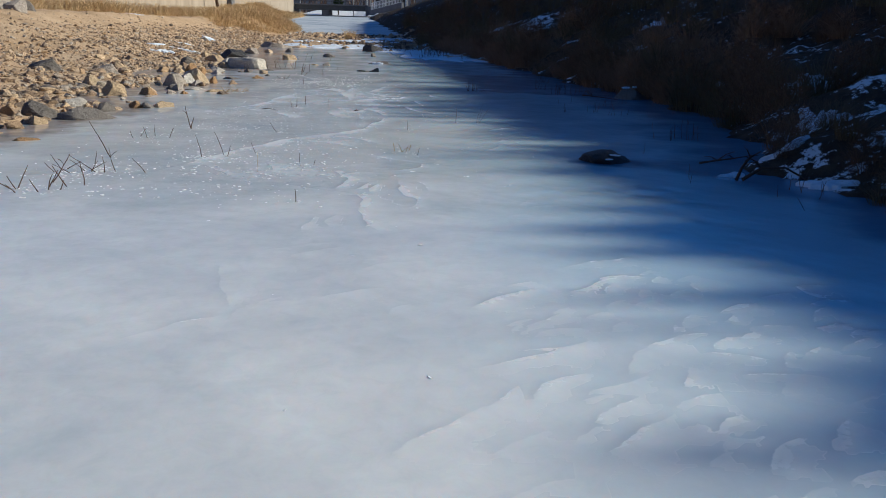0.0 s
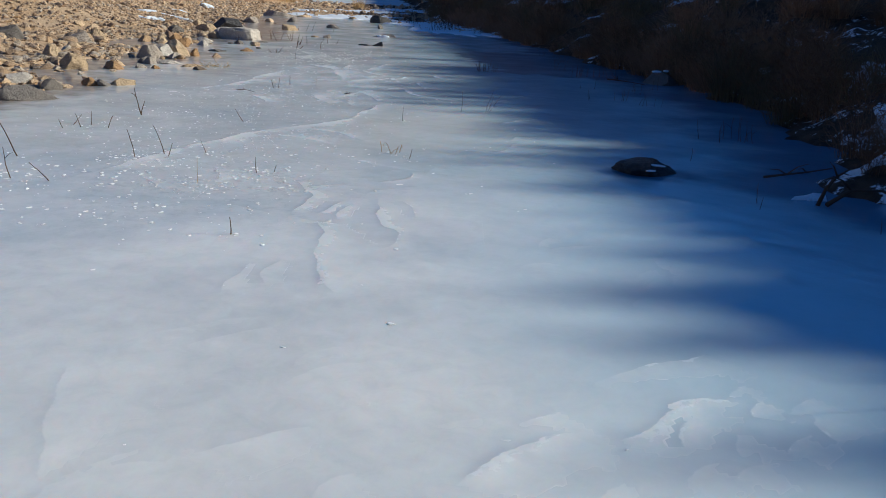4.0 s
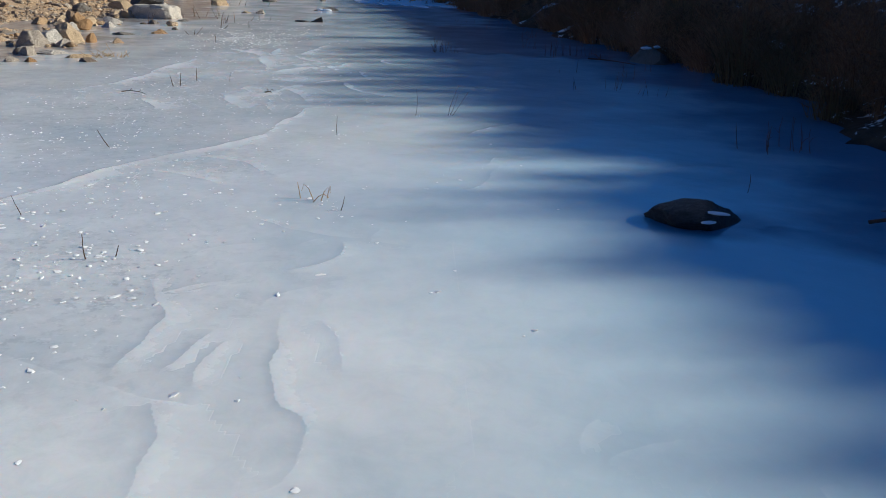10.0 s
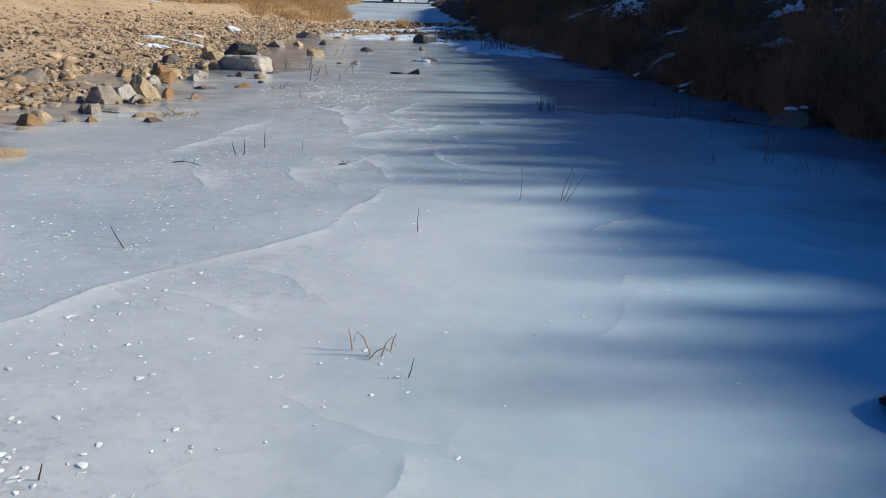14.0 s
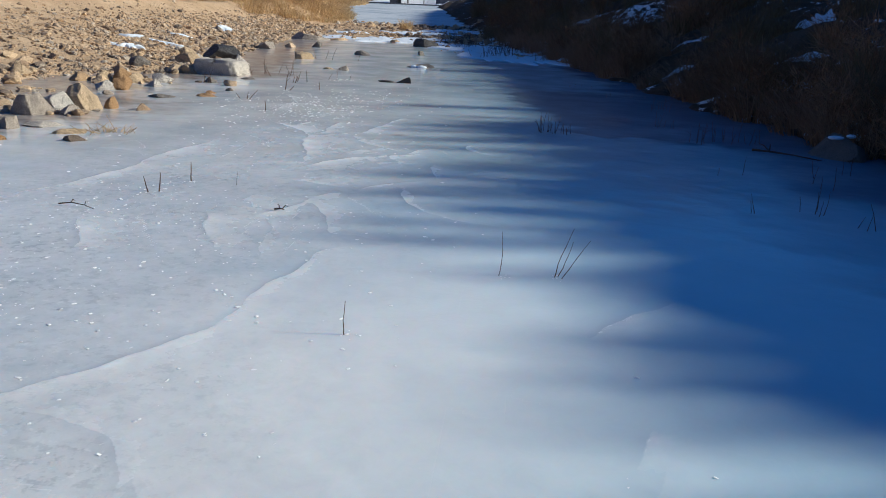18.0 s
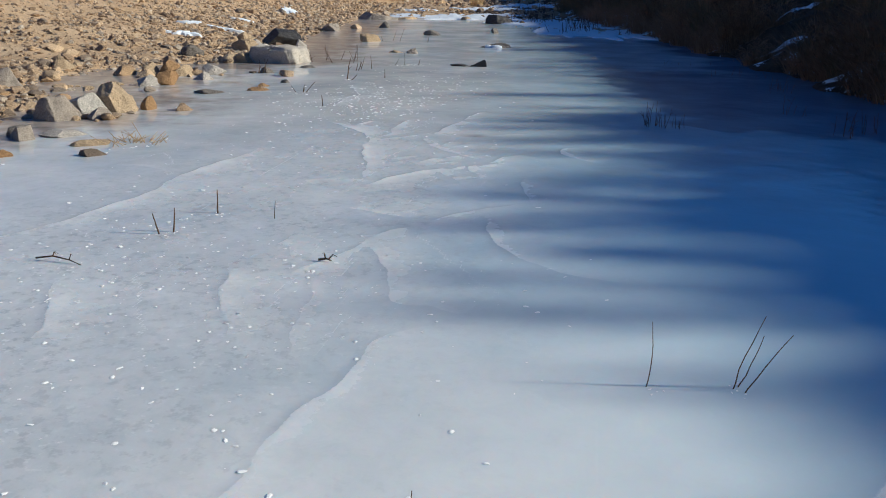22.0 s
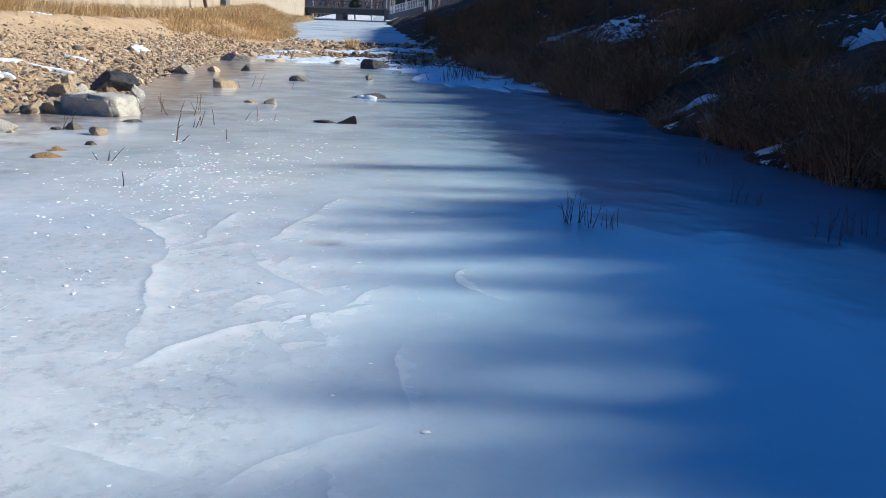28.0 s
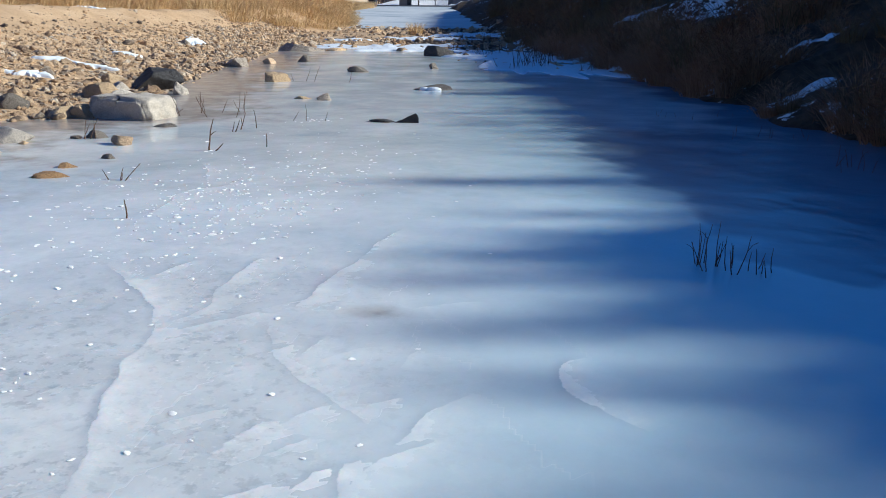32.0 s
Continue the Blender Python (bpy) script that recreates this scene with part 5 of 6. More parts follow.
for k, (x, y, n2, sx, sy, h0, h1) in enumerate(((0.62, 20.95, 13, 0.1, 0.1, 0.12, 0.34), (0.84, 20.9, 5, 0.05, 0.05, 0.08, 0.2), (0.45, 21.1, 4, 0.03, 0.05, 0.15, 0.3), (2.25, 22.3, 6, 0.12, 0.1, 0.12, 0.3), (2.45, 20.75, 6, 0.06, 0.1, 0.2, 0.36), (2.85, 20.95, 15, 0.2, 0.12, 0.1, 0.34), (2.5, 24.9, 9, 0.12, 0.12, 0.1, 0.3), (2.3, 27.0, 9, 0.3, 0.15, 0.06, 0.18), (1.7, 29.2, 7, 0.4, 0.2, 0.06, 0.16), (2.14, 16.5, 2, 0.02, 0.02, 0.12, 0.2), (2.65, 16.6, 5, 0.1, 0.1, 0.15, 0.32), (2.95, 16.0, 5, 0.15, 0.12, 0.12, 0.26), (3.2, 12.7, 7, 0.2, 0.12, 0.15, 0.34), (3.55, 12.7, 4, 0.08, 0.1, 0.2, 0.36), (2.46, 11.2, 1, 0, 0, 0.16, 0.2), (2.5, 9.1, 1, 0, 0, 0.13, 0.16), (2.55, 9.3, 1, 0, 0, 0.2, 0.22), (3.0, 18.3, 8, 0.4, 0.5, 0.1, 0.3), (4.0, 7.8, 16, 0.4, 0.3, 0.12, 0.34), (3.6, 8.6, 8, 0.2, 0.2, 0.1, 0.3))):
    stems(x, y, scatter_rods(n2, sx, sy, h0 * 0.8, h1 * 0.85, 0.03, 60 + k), "clump of dark dead reed stubs in shaded ice" if n2 > 3 else "thin dark reed stub in shaded ice", 0.0045, seed=60 + k, group="reed stubs in the shade")


def branch(x, y, pts, thick, label, seed, side=1.0):
    r = random.Random(seed)
    bm = bmesh.new()
    line = [Vector(p) for p in pts]
    tube(bm, line, [thick * (1 - 0.6 * i / (len(line) - 1)) for i in range(len(line))], 6)
    for _ in range(3):
        at = line[r.randrange(1, len(line) - 1)]
        tip = at + Vector((r.uniform(-0.2, 0.2), r.uniform(-0.1, 0.1), r.uniform(0.03, 0.12))) * side
        tube(bm, [at, (at + tip) / 2 + Vector((0, 0, 0.02)), tip], [thick * 0.5, thick * 0.4, thick * 0.2], 5)
    ob = part("fallen_branch", bm, M_TWIG)
    ob.location = (x, y, -0.02)
    return tagged(ob, label, "branch")


branch(3.2, 19.95, [(-0.25, 0.0, 0.06), (-0.05, 0.0, 0.05), (0.2, -0.05, 0.03), (0.5, -0.2, 0.0)], 0.016, "dead branch lying on shaded ice", 1)
branch(3.15, 10.4, [(-0.2, 0.02, 0.02), (0, 0, 0.06), (0.2, 0.05, 0.08), (0.45, 0.1, 0.12)], 0.014, "dead branch reaching over the ice edge", 2)
branch(3.05, 9.35, [(0, 0, 0.0), (0.06, 0.03, 0.14), (0.14, 0.05, 0.24), (0.26, 0.1, 0.3)], 0.018, "broken dead branch sticking out of the ice", 3)
branch(3.4, 9.3, [(-0.3, 0, 0.02), (-0.1, 0.05, 0.14), (0.15, 0.05, 0.15), (0.4, 0.0, 0.02)], 0.02, "arched bare root over snow", 4)
branch(-2.98, 15.25, [(-0.14, 0, 0.02), (-0.05, 0.02, 0.03), (0.06, 0.0, 0.02), (0.14, -0.02, 0.0)], 0.006, "thin curled twig lying on the ice", 5, 0.2)
branch(-1.55, 15.54, [(-0.04, 0, 0.01), (0, 0.01, 0.015), (0.02, 0.0, 0.015), (0.04, -0.01, 0.01)], 0.008, "scrap of dead leaf and twig on ice", 6, 0.25)

# ---- grass and brush ----


def blades(r, n, spread_r, h0, h1, lean, width, droop=0.4, seg=3):
    """Curved two-sided blades round a base, as arrays; each blade is an island."""
    V, F = [], []
    for i in range(n):
        a, d = r.uniform(0, 6.283), spread_r * math.sqrt(r.uniform(0, 1))
        b0 = np.array([math.cos(a) * d, math.sin(a) * d, -0.05])
        h = r.uniform(h0, h1)
        out = np.array([math.cos(a), math.sin(a), 0]) * r.uniform(0.1, 1) * lean * h + np.array([r.normal(0, 0.25), r.normal(0, 0.25), 0]) * h
        side = np.array([math.cos(a + 1.57 + r.normal(0, 0.7)), math.sin(a + 1.57 + r.normal(0, 0.7)), 0]) * width * r.uniform(0.6, 1.3)
        k0 = len(V)
        for s in range(seg + 1):
            t = s / seg
            c = b0 + out * t ** 1.7 + np.array([0, 0, h * (t - droop * 0.35 * t ** 3)])
            w = side * (1 - 0.85 * t)
            V += [c - w, c + w]
        for s in range(seg):
            j = k0 + 2 * s
            F.append((j, j + 1, j + 3, j + 2))
    return np.array(V), np.array(F)


def brush_mesh(name, seed, n, rad, h0, h1, lean, width, material, twigs=0):
    r = np.random.RandomState(seed)
    V, F = blades(r, n, rad, h0, h1, lean, width)
    if twigs:
        # fine side twigs off the upper stems
        W, G, k0 = [], [], len(V)
        for _ in range(twigs):
            a, q, up = r.uniform(0, 6.283), r.uniform(0, 1) ** 0.4, r.uniform(0.03, 1.0)
            d = rad * 1.7 * q * math.sqrt(max(0.0, 1 - (up * 0.95) ** 2)) * (0.8 + 0.25 * math.sin(3 * a + seed))
            b0 = np.array([math.cos(a) * d, math.sin(a) * d, up * h1 * (0.6 + 0.4 * q)])
            tip = b0 + np.array([math.cos(a) * 0.07, math.sin(a) * 0.07, 0.07]) + r.normal(0, 0.08, 3)
            s = r.normal(0, 1, 3)
            s *= width / np.linalg.norm(s)
            G.append((k0, k0 + 1, k0 + 2, k0 + 2))
            W += [b0 - s, b0 + s, tip]
            k0 += 3
        root = new(name)
        from_arrays("stem_base", V, F, material).parent = root
        from_arrays("crown", np.array(W), np.array([g[:3] for g in G]) - len(V), material).parent = root
        return root
    return from_arrays(name, V, F, material)


# open snowy gaps in the brush of the shaded bank
GAPS = [(4.4, 33.4), (3.7, 30.3), (5.3, 26.9), (6.9, 30.9), (2.7, 47.5), (5.1, 12.4), (6.3, 15.8)]


def planted(proto, places, label, cat, group, seed, smin=0.8, smax=1.3):
    r = random.Random(seed)
    for x, y in places:
        if any(math.hypot(x - gx_, (y - gy_) * 0.7) < 0.85 for gx_, gy_ in GAPS):
            continue
        s = r.uniform(smin, smax)
        ob = copy_thing(proto[r.randrange(len(proto))], Matrix.Identity(4))
        ob.location, ob.rotation_euler, ob.scale = (x, y, max(gh(x, y), -0.03) - 0.02), (0, 0, r.uniform(0, 6.28)), (s, s, s * r.uniform(0.85, 1.2))
        tagged(ob, label, cat, group)


def drop(protos):
    for p in protos:
        for c in list(p.children):
            bpy.data.objects.remove(c)
        bpy.data.objects.remove(p)


# golden reed grass between the sand crest and the wall: one mass
r = np.random.RandomState(30)
V, F, n0 = [], [], 0
for i in range(1250):
    y = r.uniform(14, 118) if i < 700 else r.uniform(66, 120) if i < 1050 else r.uniform(44, 70)
    reach = float(np.interp(y, [5, 10, 20, 34, 45, 56, 70], [10, 9.5, 9, 8, 5.2, 3.6, 3.2]))
    if y < 54:
        d = reach + 1.2 + r.uniform(0, 6.0)
    else:
        d = float(np.interp(y, [54, 62, 80], [3.0, 1.0, 0.2])) + 6.0 * r.uniform(0, 1) ** 1.5
    x = float(left_edge(y)) - d
    if x < -24:
        continue
    tall = r.uniform(0.6, 1.9) * float(np.interp(y, [50, 62, 85, 110], [1.0, 0.75, 0.55, 0.55]))
    tall *= float(np.clip(0.45 + d / 5, 0.45, 1.0)) if y > 54 else 1.0
    v, f = blades(r, int(90 + 70 * tall), 0.75, 0.12 * tall, 0.95 * tall, 1.3, 0.0035 + 0.00007 * y, 1.5, 2)
    V.append(v + np.array([x, y, gh(x, y)]))
    F.append(f + n0)
    n0 += len(v)
for i in range(90):
    x, y = r.uniform(-21.5, -17.2), r.uniform(99, 109)
    v, f = blades(r, 130, 0.7, 0.3, 1.1, 0.9, 0.013, 1.0, 2)
    V.append(v + np.array([x, y, max(gh(x, y), float(bed_rise(y)) + 0.03)]))
    F.append(f + n0)
    n0 += len(v)
gold = from_arrays("reed_grass", np.vstack(V), np.vstack(F), M_GOLD)
tagged(gold, "tall dry golden reed grass below the wall", "grass", kind="stuff")

tuft = brush_mesh("grass_tuft", 77, 260, 0.35, 0.35, 0.8, 0.5, 0.012, M_GOLD)
tuft.location = (-6.5, 60.5, gh(-6.5, 60.5))
tagged(tuft, "round golden grass tuft on the stony riffle", "grass")

# brown brush on the shaded bank
shrubs = [brush_mesh("dry_shrub", 100 + k, 110, 0.3, 0.3, 0.95, 0.9, 0.005, M_BROWN, 1100) for k in range(4)]
wide_shrubs = [brush_mesh("dry_shrub", 140 + k, 70, 0.32, 0.35, 1.0, 0.9, 0.012, M_BROWN, 520) for k in range(3)]
wide_straws = [brush_mesh("grass_clump", 150 + k, 130, 0.35, 0.4, 1.0, 1.1, 0.009, M_STRAW) for k in range(3)]
wall_shrubs = [brush_mesh("dry_shrub", 160 + k, 60, 0.4, 0.4, 1.0, 0.8, 0.03, M_BROWN, 300) for k in range(2)]
straws = [brush_mesh("grass_clump", 120 + k, 260, 0.32, 0.35, 1.0, 1.1, 0.005, M_STRAW) for k in range(3)]
r = random.Random(8)
hem, slope, straw_at = [], [], []
y = 3.0
while y < 60:
    x = float(right_edge(y))
    open_snow = 6.0 < y < 8.2
    if not open_snow and (y < 27 or r.random() < 0.6):
        hem.append((x + r.uniform(0.25, 0.7), y))
    if r.random() < 0.7 and not 6.5 < y < 11.3:
        straw_at.append((x + r.uniform(0.15, 0.9), y + r.uniform(-0.3, 0.3)))
    y += r.uniform(0.4, 0.75) * (1 + y / 60)
for _ in range(330):
    y = r.uniform(4, 75)
    d = 0.8 + 9 * r.random() ** 1.3
    x = float(right_edge(y)) + d
    if math.hypot((x - 4.6) / 1.4, (y - 45) / 3.0) < 1 or math.hypot((x - 5.6) / 1.9, (y - 10.3) / 3.2) < 1 or (y < 9.5 and d < 2.2 and r.random() < 0.7):
        continue
    (slope if r.random() < (0.7 if y < 22 else 0.4) else straw_at).append((x, y))
planted(shrubs, [p for p in hem if p[1] < 11.6], "low dark shrub at the foot of the bank", "shrub", "brush along the shaded bank", 40, 0.4, 0.6)
planted(wide_shrubs, [p for p in hem if p[1] >= 34], "dry brown shrub overhanging the ice edge", "shrub", "brush along the shaded bank", 44, 0.8, 1.3)
planted(shrubs, [p for p in hem if 11.6 <= p[1] < 34], "dry brown shrub overhanging the ice edge", "shrub", "brush along the shaded bank", 41, 0.7, 1.15)
planted(wide_shrubs, [p for p in slope if p[1] >= 34], "dry reddish-brown shrub on the shaded slope", "shrub", "brush on the shaded slope", 45, 0.8, 1.2)
planted(wide_straws, [p for p in straw_at if p[1] >= 34], "drooping clump of dull straw grass on the bank", "grass", "straw clumps on the shaded bank", 46, 0.8, 1.4)
planted(shrubs, [p for p in slope if p[1] < 34], "dry reddish-brown shrub on the shaded slope", "shrub", "brush on the shaded slope", 42, 0.6, 1.0)
planted(straws, [p for p in straw_at if p[1] < 34], "drooping clump of dull straw grass on the bank", "grass", "straw clumps on the shaded bank", 43, 0.7, 1.3)
# rusty clumps crowding over the ice edge farther along
rusts = [brush_mesh("grass_clump", 170 + k, 240, 0.36, 0.3, 0.8, 1.5, 0.007, M_RUST, 420) for k in range(3)]
y, rust_at = 19.0, []
while y < 50:
    x = float(right_edge(y))
    rust_at.append((x + r.uniform(0.0, 0.35), y))
    rust_at.append((x + r.uniform(0.6, 1.6), y + r.uniform(-0.3, 0.3)))
    if r.random() < 0.7:
        rust_at.append((x + r.uniform(1.8, 4.5), y))
    y += r.uniform(0.4, 0.85) * (0.7 + y / 60)
planted(rusts, [p for p in rust_at if math.hypot((p[0] - 4.6) / 1.5, (p[1] - 45) / 3.0) > 1 and abs(p[1] - 25.2) > 0.45 and abs(p[1] - 28.4) > 0.35], "rounded clump of rusty brown grass overhanging the ice", "grass", "rusty clumps along the shaded bank", 47, 0.6, 1.15)
drop(rusts)
for k in range(13):
    y = 87 + 1.9 * k
    ob = copy_thing(wall_shrubs[k % 2], Matrix.Translation((float(np.interp(y, [80, 110], [-23.6, -23.0])) - 1.2, y, 4.3)))
    ob.scale = (1.8, 1.8, 1.5)
    tagged(ob, "dry dark shrub hanging over the retaining wall", "shrub", "shrubs on top of the wall")
planted(straws, [(4.35, 9.7), (4.6, 8.7), (4.2, 10.6), (4.95, 9.3), (4.1, 8.2), (4.75, 11.2), (4.45, 7.4), (5.2, 8.4)], "small dark clump of dead grass in patchy snow", "grass", "straw clumps on the shaded bank", 48, 0.4, 0.7)
drop(shrubs + straws + wide_shrubs + wide_straws + wall_shrubs)

rw = random.Random(55)
for k in range(26):
    y = rw.uniform(38, 56)
    x = float(right_edge(y)) - rw.uniform(0.0, 2.6)
    stems(x, y, scatter_rods(7, 0.2, 0.2, 0.15, 0.5, 0.1, 500 + k), "dark dead weed standing in shaded snow", 0.011, seed=500 + k, group="weeds in the shaded snow").location.z = max(gh(x, y), -0.02)

# ---- trees on the shaded slope and the thicket on its crest ----


def bare_tree(seed, height):
    r = random.Random(seed)
    root = new("bare_sapling")
    bm = bmesh.new()
    pts = [Vector((0.06 * height * 0.3 * math.sin(i * 0.8 + seed), 0.04 * height * 0.3 * math.cos(i * 0.6 + seed), -0.2 + height * i / 8)) for i in range(9)]
    tube(bm, pts, [0.02 * height * (1 - 0.85 * i / 8) for i in range(9)], 7)
    part("trunk", bm, M_BARK, root)
    bm = bmesh.new()
    for i in range(26):
        at = pts[r.randrange(3, 9)]
        a, ln = r.uniform(0, 6.283), height * r.uniform(0.12, 0.3)
        end = at + Vector((math.cos(a) * ln * 0.7, math.sin(a) * ln * 0.7, ln * 0.8))
        mid = (at + end) / 2 + Vector((0, 0, -0.05 * ln))
        tube(bm, [at, mid, end], [0.005 * height, 0.0035 * height, 0.001 * height], 4)
        for _ in range(5):
            p = mid.lerp(end, r.random())
            q = p + Vector((r.uniform(-1, 1), r.uniform(-1, 1), r.uniform(0, 1))) * ln * 0.35
            tube(bm, [p, q], [0.0016 * height, 0.0006 * height], 3)
    part("branches", bm, M_BARK, root)
    return tagged(root, "slender bare sapling on the shaded slope", "tree", "bare trees on the slope")


protos = [bare_tree(k, 1.9) for k in range(3)]
r = random.Random(19)
for k in range(40):
    y = r.uniform(6, 80)
    d = r.uniform(3, 7)
    x = float(right_edge(y)) + d
    ob = copy_thing(protos[k % 3], Matrix.Translation((x, y, gh(x, y))) @ Matrix.Rotation(r.uniform(0, 6.28), 4, "Z") @ Matrix.Scale(0.6, 4))
for p in protos:
    for c in list(p.children):
        bpy.data.objects.remove(c)
    bpy.data.objects.remove(p)


def thicket_tree(seed):
    """A narrow young evergreen about 2 m high: trunk and a thin ragged crown of small sprays."""
    r = np.random.RandomState(seed)
    root = new("young_evergreen")
    bm = bmesh.new()
    tube(bm, [Vector((0, 0, -0.3)), Vector((0.02, 0, 0.9)), Vector((0, 0.02, 1.95))], [0.035, 0.025, 0.006], 6)
    part("trunk", bm, M_BARK, root)
    V, F = [], []
    for i in range(64):
        z = 0.1 + 1.9 * r.uniform(0, 1) ** 1.1
        rad = 0.34 * (1 - z / 2.1) ** 0.8 * (0.7 + 0.5 * math.sin(z * 9 + seed) ** 2)
        a = r.uniform(0, 6.283)
        c = np.array([math.cos(a) * rad * r.uniform(0.2, 1), math.sin(a) * rad * r.uniform(0.2, 1), z])
        u, w = r.normal(0, 1, 3), r.normal(0, 1, 3)
        u, w = u / np.linalg.norm(u) * 0.12, w / np.linalg.norm(w) * 0.07
        k0 = len(V)
        V += [c - u, c + w, c + u, c - w]
        F.append((k0, k0 + 1, k0 + 2, k0 + 3))
    crown = from_arrays("crown", np.array(V), np.array(F), M_NEEDLE)
    crown.parent = root
    return tagged(root, "young evergreen in the thicket on the crest", "tree", "thicket on the crest of the bank")


protos = [thicket_tree(k) for k in range(3)]
r = random.Random(29)
slant = math.tan(radians(SUN_AZ))
lag = CREST / math.tan(radians(SUN_EL)) * slant


def crest_tree(y, height, crown):
    """One tree of the thicket, rooted on the crest, with the width of its crown."""
    x = float(crest_line(y)) + r.uniform(-0.3, 0.3)
    s = height / 2.0
    k = crown / (0.68 * s)
    copy_thing(protos[r.randrange(3)], Matrix.Translation((x, y, gh(x, y))) @ Matrix.Rotation(r.uniform(0, 6.28), 4, "Z")).scale = (s * k, s * k, s)


# the taller trees: where the tip of each one's shadow falls on the ice (y, x), and the width of its crown
SHADOW_TIPS = [(4.4, 0.3, 0.4), (4.97, 0.8, 0.6), (6.1, 1.1, 0.6), (6.7, 0.95, 0.6), (7.65, 0.7, 0.6), (8.2, 1.1, 0.4), (9.28, 0.95, 0.3), (10.5, 0.3, 0.5), (10.95, 0.1, 0.5), (11.5, 0.1, 0.6), (12.2, 0.2, 0.5), (12.6, 0.2, 0.5), (13.13, 0.4, 0.5), (13.8, 0.6, 0.5), (14.86, -1.3, 0.65), (15.4, -1.1, 0.55), (15.95, -0.8, 0.8), (16.4, -1.3, 1.0), (16.85, -0.7, 0.8), (17.3, -1.3, 0.9), (17.75, -0.9, 0.8), (18.1, -0.6, 0.6), (18.5, -0.5, 0.5), (19.1, -1.2, 0.7), (19.7, -1.4, 0.8), (20.1, -0.7, 0.6), (20.55, -1.6, 0.7), (21.05, -1.2, 0.8), (21.7, -0.9, 0.5), (22.3, -1.1, 0.7), (23.5, -1.7, 1.0)]
for y, x, crown in SHADOW_TIPS:
    foot = y + slant * (np.interp(y, SHADE_Y, SHADE_X) - x)
    gap = float(np.interp(foot, SHADE_Y, SHADE_X)) - x
    crest_tree(foot + lag, gap * math.tan(radians(SUN_EL)) + 0.1, crown)
# low growth between them all along, and the rest of the thicket up and down the valley
y = -14.0
while y < 96:
    v = y - lag
    swell = 0.5 + 0.5 * math.sin(v * 0.83 + 2.2 + 1.3 * math.sin(v * 0.37)) * math.sin(v * 0.29 + 1.6)
    tall = 0.2 + 0.26 * r.random() + 0.8 * swell * (0.4 + 0.6 * r.random())
    if 3.5 < v < 24.5:
        tall = (0.1 if v < 14.6 else 0.2) + 0.3 * r.random()
    crest_tree(y, tall, r.uniform(0.3, 0.6))
    y += r.uniform(0.18, 0.58)
drop(protos)

# ---- retaining wall, bridge, booth ----


def box(bm, lo, hi):
    c, s = (Vector(lo) + Vector(hi)) / 2, Vector(hi) - Vector(lo)
    bmesh.ops.create_cube(bm, size=1.0, matrix=Matrix.Translation(c) @ Matrix.Diagonal((*s, 1)))


def beam(bm, a, b, w, h):
    """A square bar from a to b."""
    a, b = Vector(a), Vector(b)
    m = (b - a).to_track_quat("X", "Z").to_matrix().to_4x4()
    bmesh.ops.create_cube(bm, size=1.0, matrix=Matrix.Translation((a + b) / 2) @ m @ Matrix.Diagonal(((b - a).length, w, h, 1)))


WALL = [(-27, -20), (-26, 20), (-24.5, 50), (-23.6, 80), (-23.0, 110), (-22.9, 137)]


def wall_at(y):
    return float(np.interp(y, [p[1] for p in WALL], [p[0] for p in WALL]))


wall = tagged(new("wall_west"), "long sunlit beige concrete retaining wall", "wall", kind="structure")
y = -20.0
while y < 136:
    x0, x1 = wall_at(y), wall_at(y + 6)
    bm = bmesh.new()
    beam(bm, (x0, y + 0.02, 2.3), (x1, y + 5.98, 2.3), 0.45, 2.6)
    p = part("panel", bm, M_CONCRETE, wall)
    bm = bmesh.new()
    beam(bm, (x0 - 0.08, y + 0.02, 4.1), (x1 - 0.08, y + 5.98, 4.1), 0.3, 1.0)
    part("parapet", bm, M_CONCRETE, wall)
    y += 6
post = bmesh.new()
tube(post, [Vector((0, 0, -0.3)), Vector((-0.3, 0, 1.6)), Vector((-0.7, 0.1, 3.4))], [0.16, 0.14, 0.11], 8)
ob = part("leaning_log", post, M_TWIG)
ob.location = (wall_at(90) + 1.5, 88, gh(wall_at(90) + 1.5, 88))
tagged(ob, "dark leaning trunk against the retaining wall", "log")

rail = tagged(new("guard_rail"), "grey guard rail along the top of the retaining wall", "railing")
for z in (4.9, 5.2):
    bm = bmesh.new()
    beam(bm, (wall_at(86) - 0.1, 86, z), (wall_at(135) - 0.1, 135, z - 0.2), 0.06, 0.12)
    part("rail", bm, M_RAIL, rail)
for k in range(17):
    yk = 86.5 + k * 3
    bm = bmesh.new()
    box(bm, (wall_at(yk) - 0.16, yk - 0.06, 4.55), (wall_at(yk) - 0.04, yk + 0.06, 5.25))
    part("post", bm, M_RAIL, rail)
bm = bmesh.new()
box(bm, (wall_at(97) - 0.1, 96.2, 1.0), (wall_at(97) + 0.7, 97.6, 4.7))
tagged(part("buttress", bm, M_PIER), "dark concrete buttress on the retaining wall", "wall", kind="structure")

BY = 138.0
bridge = tagged(new("bridge"), "dark steel girder road bridge over the stream", "bridge")
bm = bmesh.new()
box(bm, (-22.6, BY - 2.5, 2.75), (-12.3, BY + 2.5, 3.45))
part("girder", bm, M_GIRDER, bridge)
bm = bmesh.new()
box(bm, (-22.7, BY - 2.9, 3.45), (-12.2, BY + 2.9, 3.6))
part("deck", bm, M_PIER, bridge)
for x in (-18.2,):
    bm = bmesh.new()
    box(bm, (x - 0.5, BY - 2.2, 1.0), (x + 0.5, BY + 2.2, 2.75))
    part("pier", bm, M_PIER, bridge)
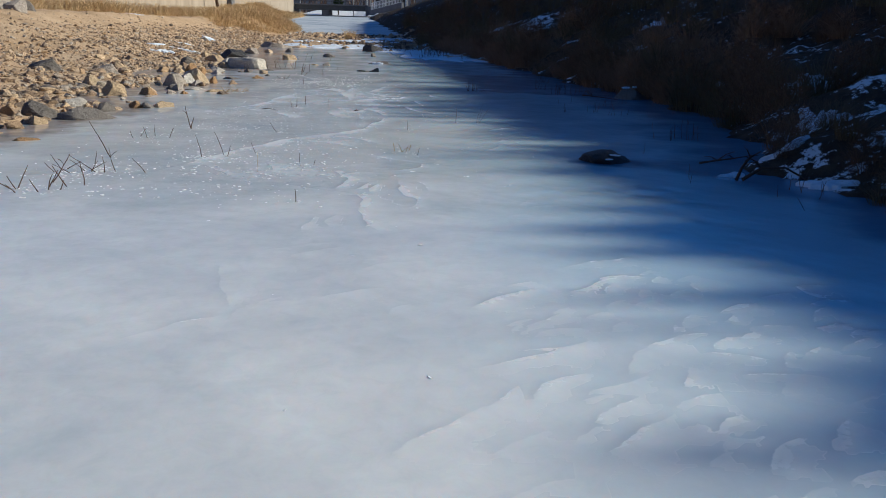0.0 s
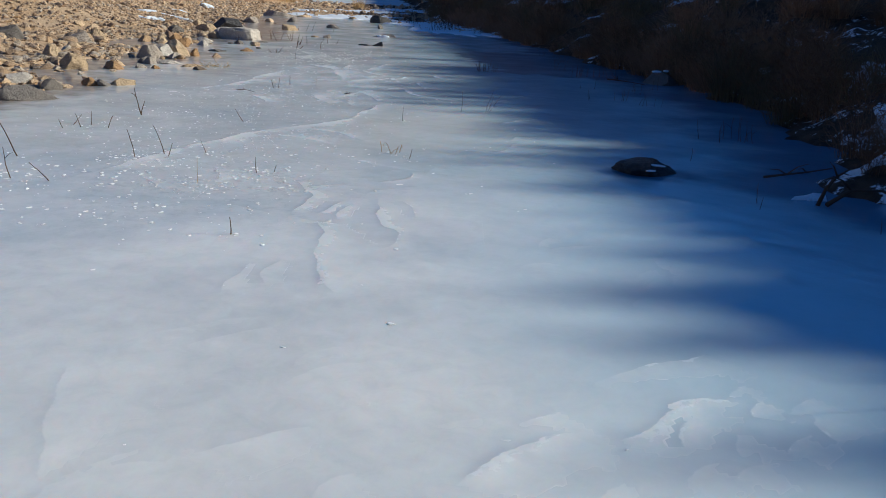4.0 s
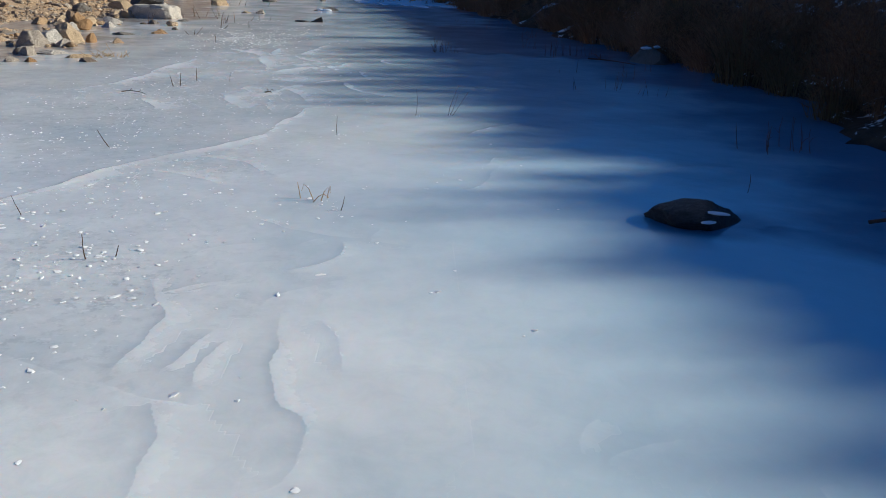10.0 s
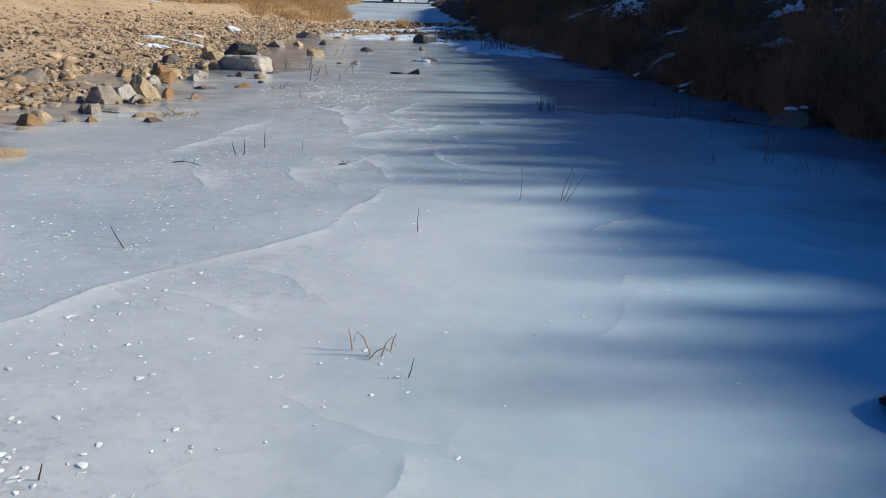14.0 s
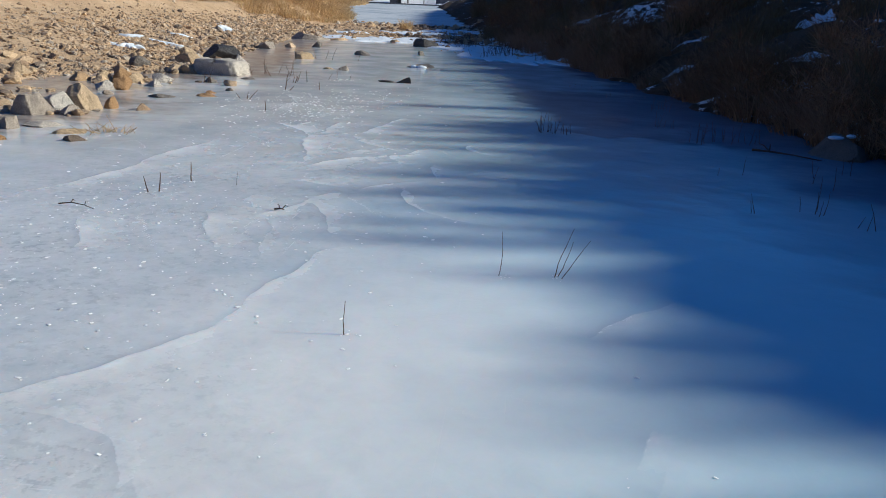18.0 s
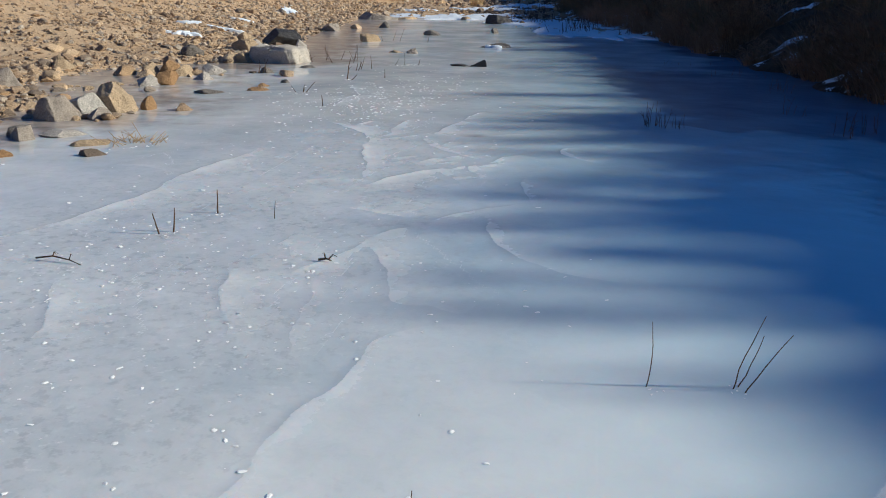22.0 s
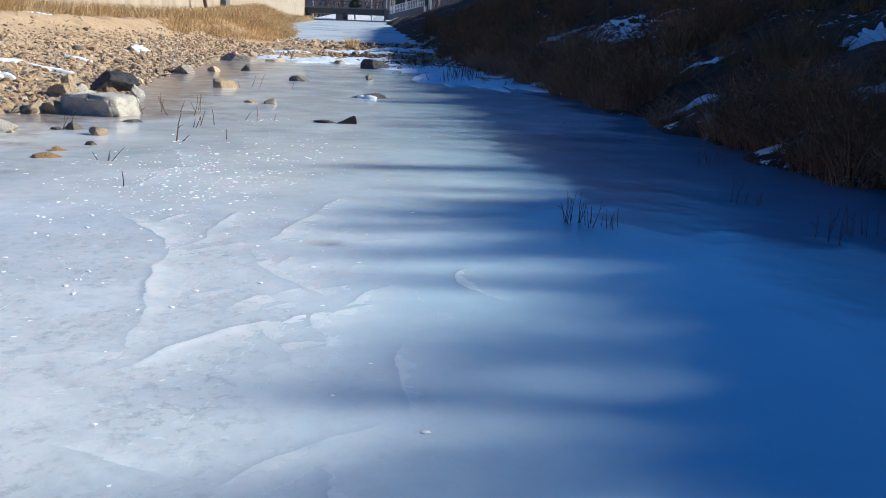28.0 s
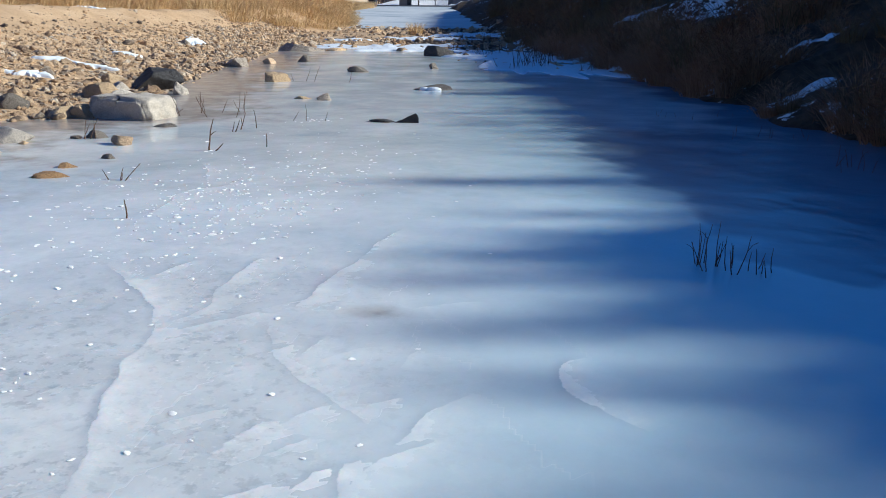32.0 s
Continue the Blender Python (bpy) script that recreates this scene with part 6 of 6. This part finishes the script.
for x in (-23.3, -11.7):
    bm = bmesh.new()
    box(bm, (x - 0.6, BY - 2.4, 0.8), (x + 0.6, BY + 2.8, 3.44))
    part("abutment", bm, M_PIER, bridge)
for z in (4.0, 4.35):
    bm = bmesh.new()
    beam(bm, (-22.6, BY - 2.7, z), (-12.3, BY - 2.7, z), 0.06, 0.06)
    part("rail", bm, M_GIRDER, bridge)
for k in range(12):
    bm = bmesh.new()
    x = -22.4 + k * 0.9
    box(bm, (x - 0.04, BY - 2.75, 3.6), (x + 0.04, BY - 2.65, 4.4))
    part("rail_post", bm, M_GIRDER, bridge)
sill = bmesh.new()
box(sill, (-27, 113.5, 0.8), (-8, 114.6, 1.95))
ob = part("weir_sill", sill, M_PIER)
tagged(ob, "low concrete sill at the upper end of the pool", "weir", kind="structure")

booth = tagged(new("booth"), "dark pavilion with white posts beside the bridge", "building")
bm = bmesh.new()
box(bm, (-11.0, BY - 3, 3.2), (-6.3, BY + 2, 5.55))
part("body", bm, M_BOOTH, booth)
bm = bmesh.new()
box(bm, (-11.2, BY - 3.4, 5.55), (-6.1, BY + 2.3, 5.72))
part("roof", bm, M_RAIL, booth)
for x in (-10.9, -9.4, -7.9, -6.4):
    bm = bmesh.new()
    box(bm, (x - 0.09, BY - 3.2, 3.2), (x + 0.09, BY - 3.04, 5.55))
    part("post", bm, M_WHITE, booth)
for x in (-10.1, -8.6, -7.1):
    bm = bmesh.new()
    box(bm, (x - 0.6, BY - 3.06, 4.2), (x + 0.6, BY - 3.0, 5.3))
    part("window", bm, M_GLASS, booth)
fence = tagged(new("ramp_fence"), "pale metal fence sloping up beside the bridge", "fence")
for dz in (0.1, 0.55, 1.0):
    bm = bmesh.new()
    beam(bm, (-11.1, BY - 7, 2.8 + dz), (-6.3, BY - 16.3, 3.8 + dz), 0.06, 0.08)
    part("rail", bm, M_WHITE, fence)
for k in range(22):
    t = k / 21
    bm = bmesh.new()
    x, y, z = -11.1 + 4.8 * t, BY - 7 - 9.3 * t, 2.8 + 1.0 * t
    box(bm, (x - 0.04, y - 0.04, z - 0.8), (x + 0.04, y + 0.04, z + 1.05))
    part("picket", bm, M_WHITE, fence)
ramp_w = bmesh.new()
beam(ramp_w, (-11.1, BY - 6.9, 1.9), (-6.2, BY - 16.3, 2.9), 0.4, 1.9)
tagged(part("ramp_wall", ramp_w, M_PIER), "shaded concrete ramp wall under the fence", "wall", kind="structure")
for x, dy, h in ((-14.9, 6, 9), (-13.2, 10, 8), (-12.2, 5, 9), (-7.6, 8, 8), (-5.6, 8, 9), (-23.5, 8, 8)):
    bm = bmesh.new()
    tube(bm, [Vector((0, 0, -1)), Vector((0, 0, h * 0.5)), Vector((0, 0, h))], [0.09, 0.08, 0.06], 8)
    lamp = part("lamp_post", bm, M_RAIL)
    lamp.location = (x, BY + dy, 3.0)
    tagged(lamp, "tall pale pole standing behind the bridge", "pole", "poles behind the bridge")
pine = new("pine_tree")
bm = bmesh.new()
tube(bm, [Vector((0, 0, -1)), Vector((0, 0, 2)), Vector((0, 0, 4.2))], [0.12, 0.1, 0.03], 6)
part("trunk", bm, M_BARK, pine)
r = np.random.RandomState(3)
V, F = [], []
for i in range(900):
    z = 0.8 + 3.6 * r.uniform(0, 1) ** 1.2
    rad, a = 1.1 * (1 - z / 4.6) + 0.05, r.uniform(0, 6.283)
    c = np.array([math.cos(a) * rad * r.uniform(0.2, 1), math.sin(a) * rad * r.uniform(0.2, 1), z])
    u, w = r.normal(0, 1, 3) * 0.14, r.normal(0, 1, 3) * 0.09
    k0 = len(V)
    V += [c - u, c + w, c + u, c - w]
    F.append((k0, k0 + 1, k0 + 2, k0 + 3))
cr = from_arrays("crown", np.array(V), np.array(F), M_NEEDLE)
cr.parent = pine
pine.location = (-17.5, BY + 8, 2.6)
tagged(pine, "dark small pine behind the bridge", "tree")

# wooded hillside that closes the valley
hx, hy = np.linspace(-420, 420, 120), np.linspace(165, 420, 60)
HX, HY = np.meshgrid(hx, hy)
hill = sheet("far_hillside", hx, hy, 2 + 75 * soft_step(168, 420, HY) + 4 * wavy(HX, HY, 45, 91) * soft_step(165, 230, HY) + 1.2 * wavy(HX, HY, 7, 92) * soft_step(165, 190, HY), M_FOREST)
tagged(hill, "distant dark wooded hillside in winter", "hillside", kind="structure")

r = np.random.RandomState(61)
V, F, n0 = [], [], 0
for i in range(150):
    v, f = blades(r, 5, 0.5, 4, 9, 0.04, 0.07, 0.1, 3)
    V.append(v + np.array([r.uniform(-60, 30), r.uniform(152, 185), 2.0]))
    F.append(f + n0)
    n0 += len(v)
woods = from_arrays("far_trees", np.vstack(V), np.vstack(F), M_TWIG)
tagged(woods, "distant bare winter trees behind the bridge", "trees", kind="stuff")

# ---- single gravel stones along the shore, part of the ground ----
kinds = []
for k in range(10):
    me = rock_mesh("stone", 400 + k, 3, 8)
    me.materials.append(M_STONE)
    kinds.append(me)
r = random.Random(77)
for x, y, s in [(float(xx[i]), float(yy[i]), float(ss[i])) for i in single] + list(zip(mid_x.tolist(), mid_y.tolist(), mid_s.tolist())):
    ob = new("stone", kinds[r.randrange(10)])
    ob.scale = (s * r.uniform(1.0, 1.6), s * r.uniform(0.7, 1.1), s * r.uniform(0.45, 0.75))
    ob.location = (x, y, max(gh(x, y), -0.03) + s * 0.12)
    ob.rotation_euler = (r.uniform(-0.25, 0.25), r.uniform(-0.25, 0.25), r.uniform(0, 6.28))
    ob.parent = ground
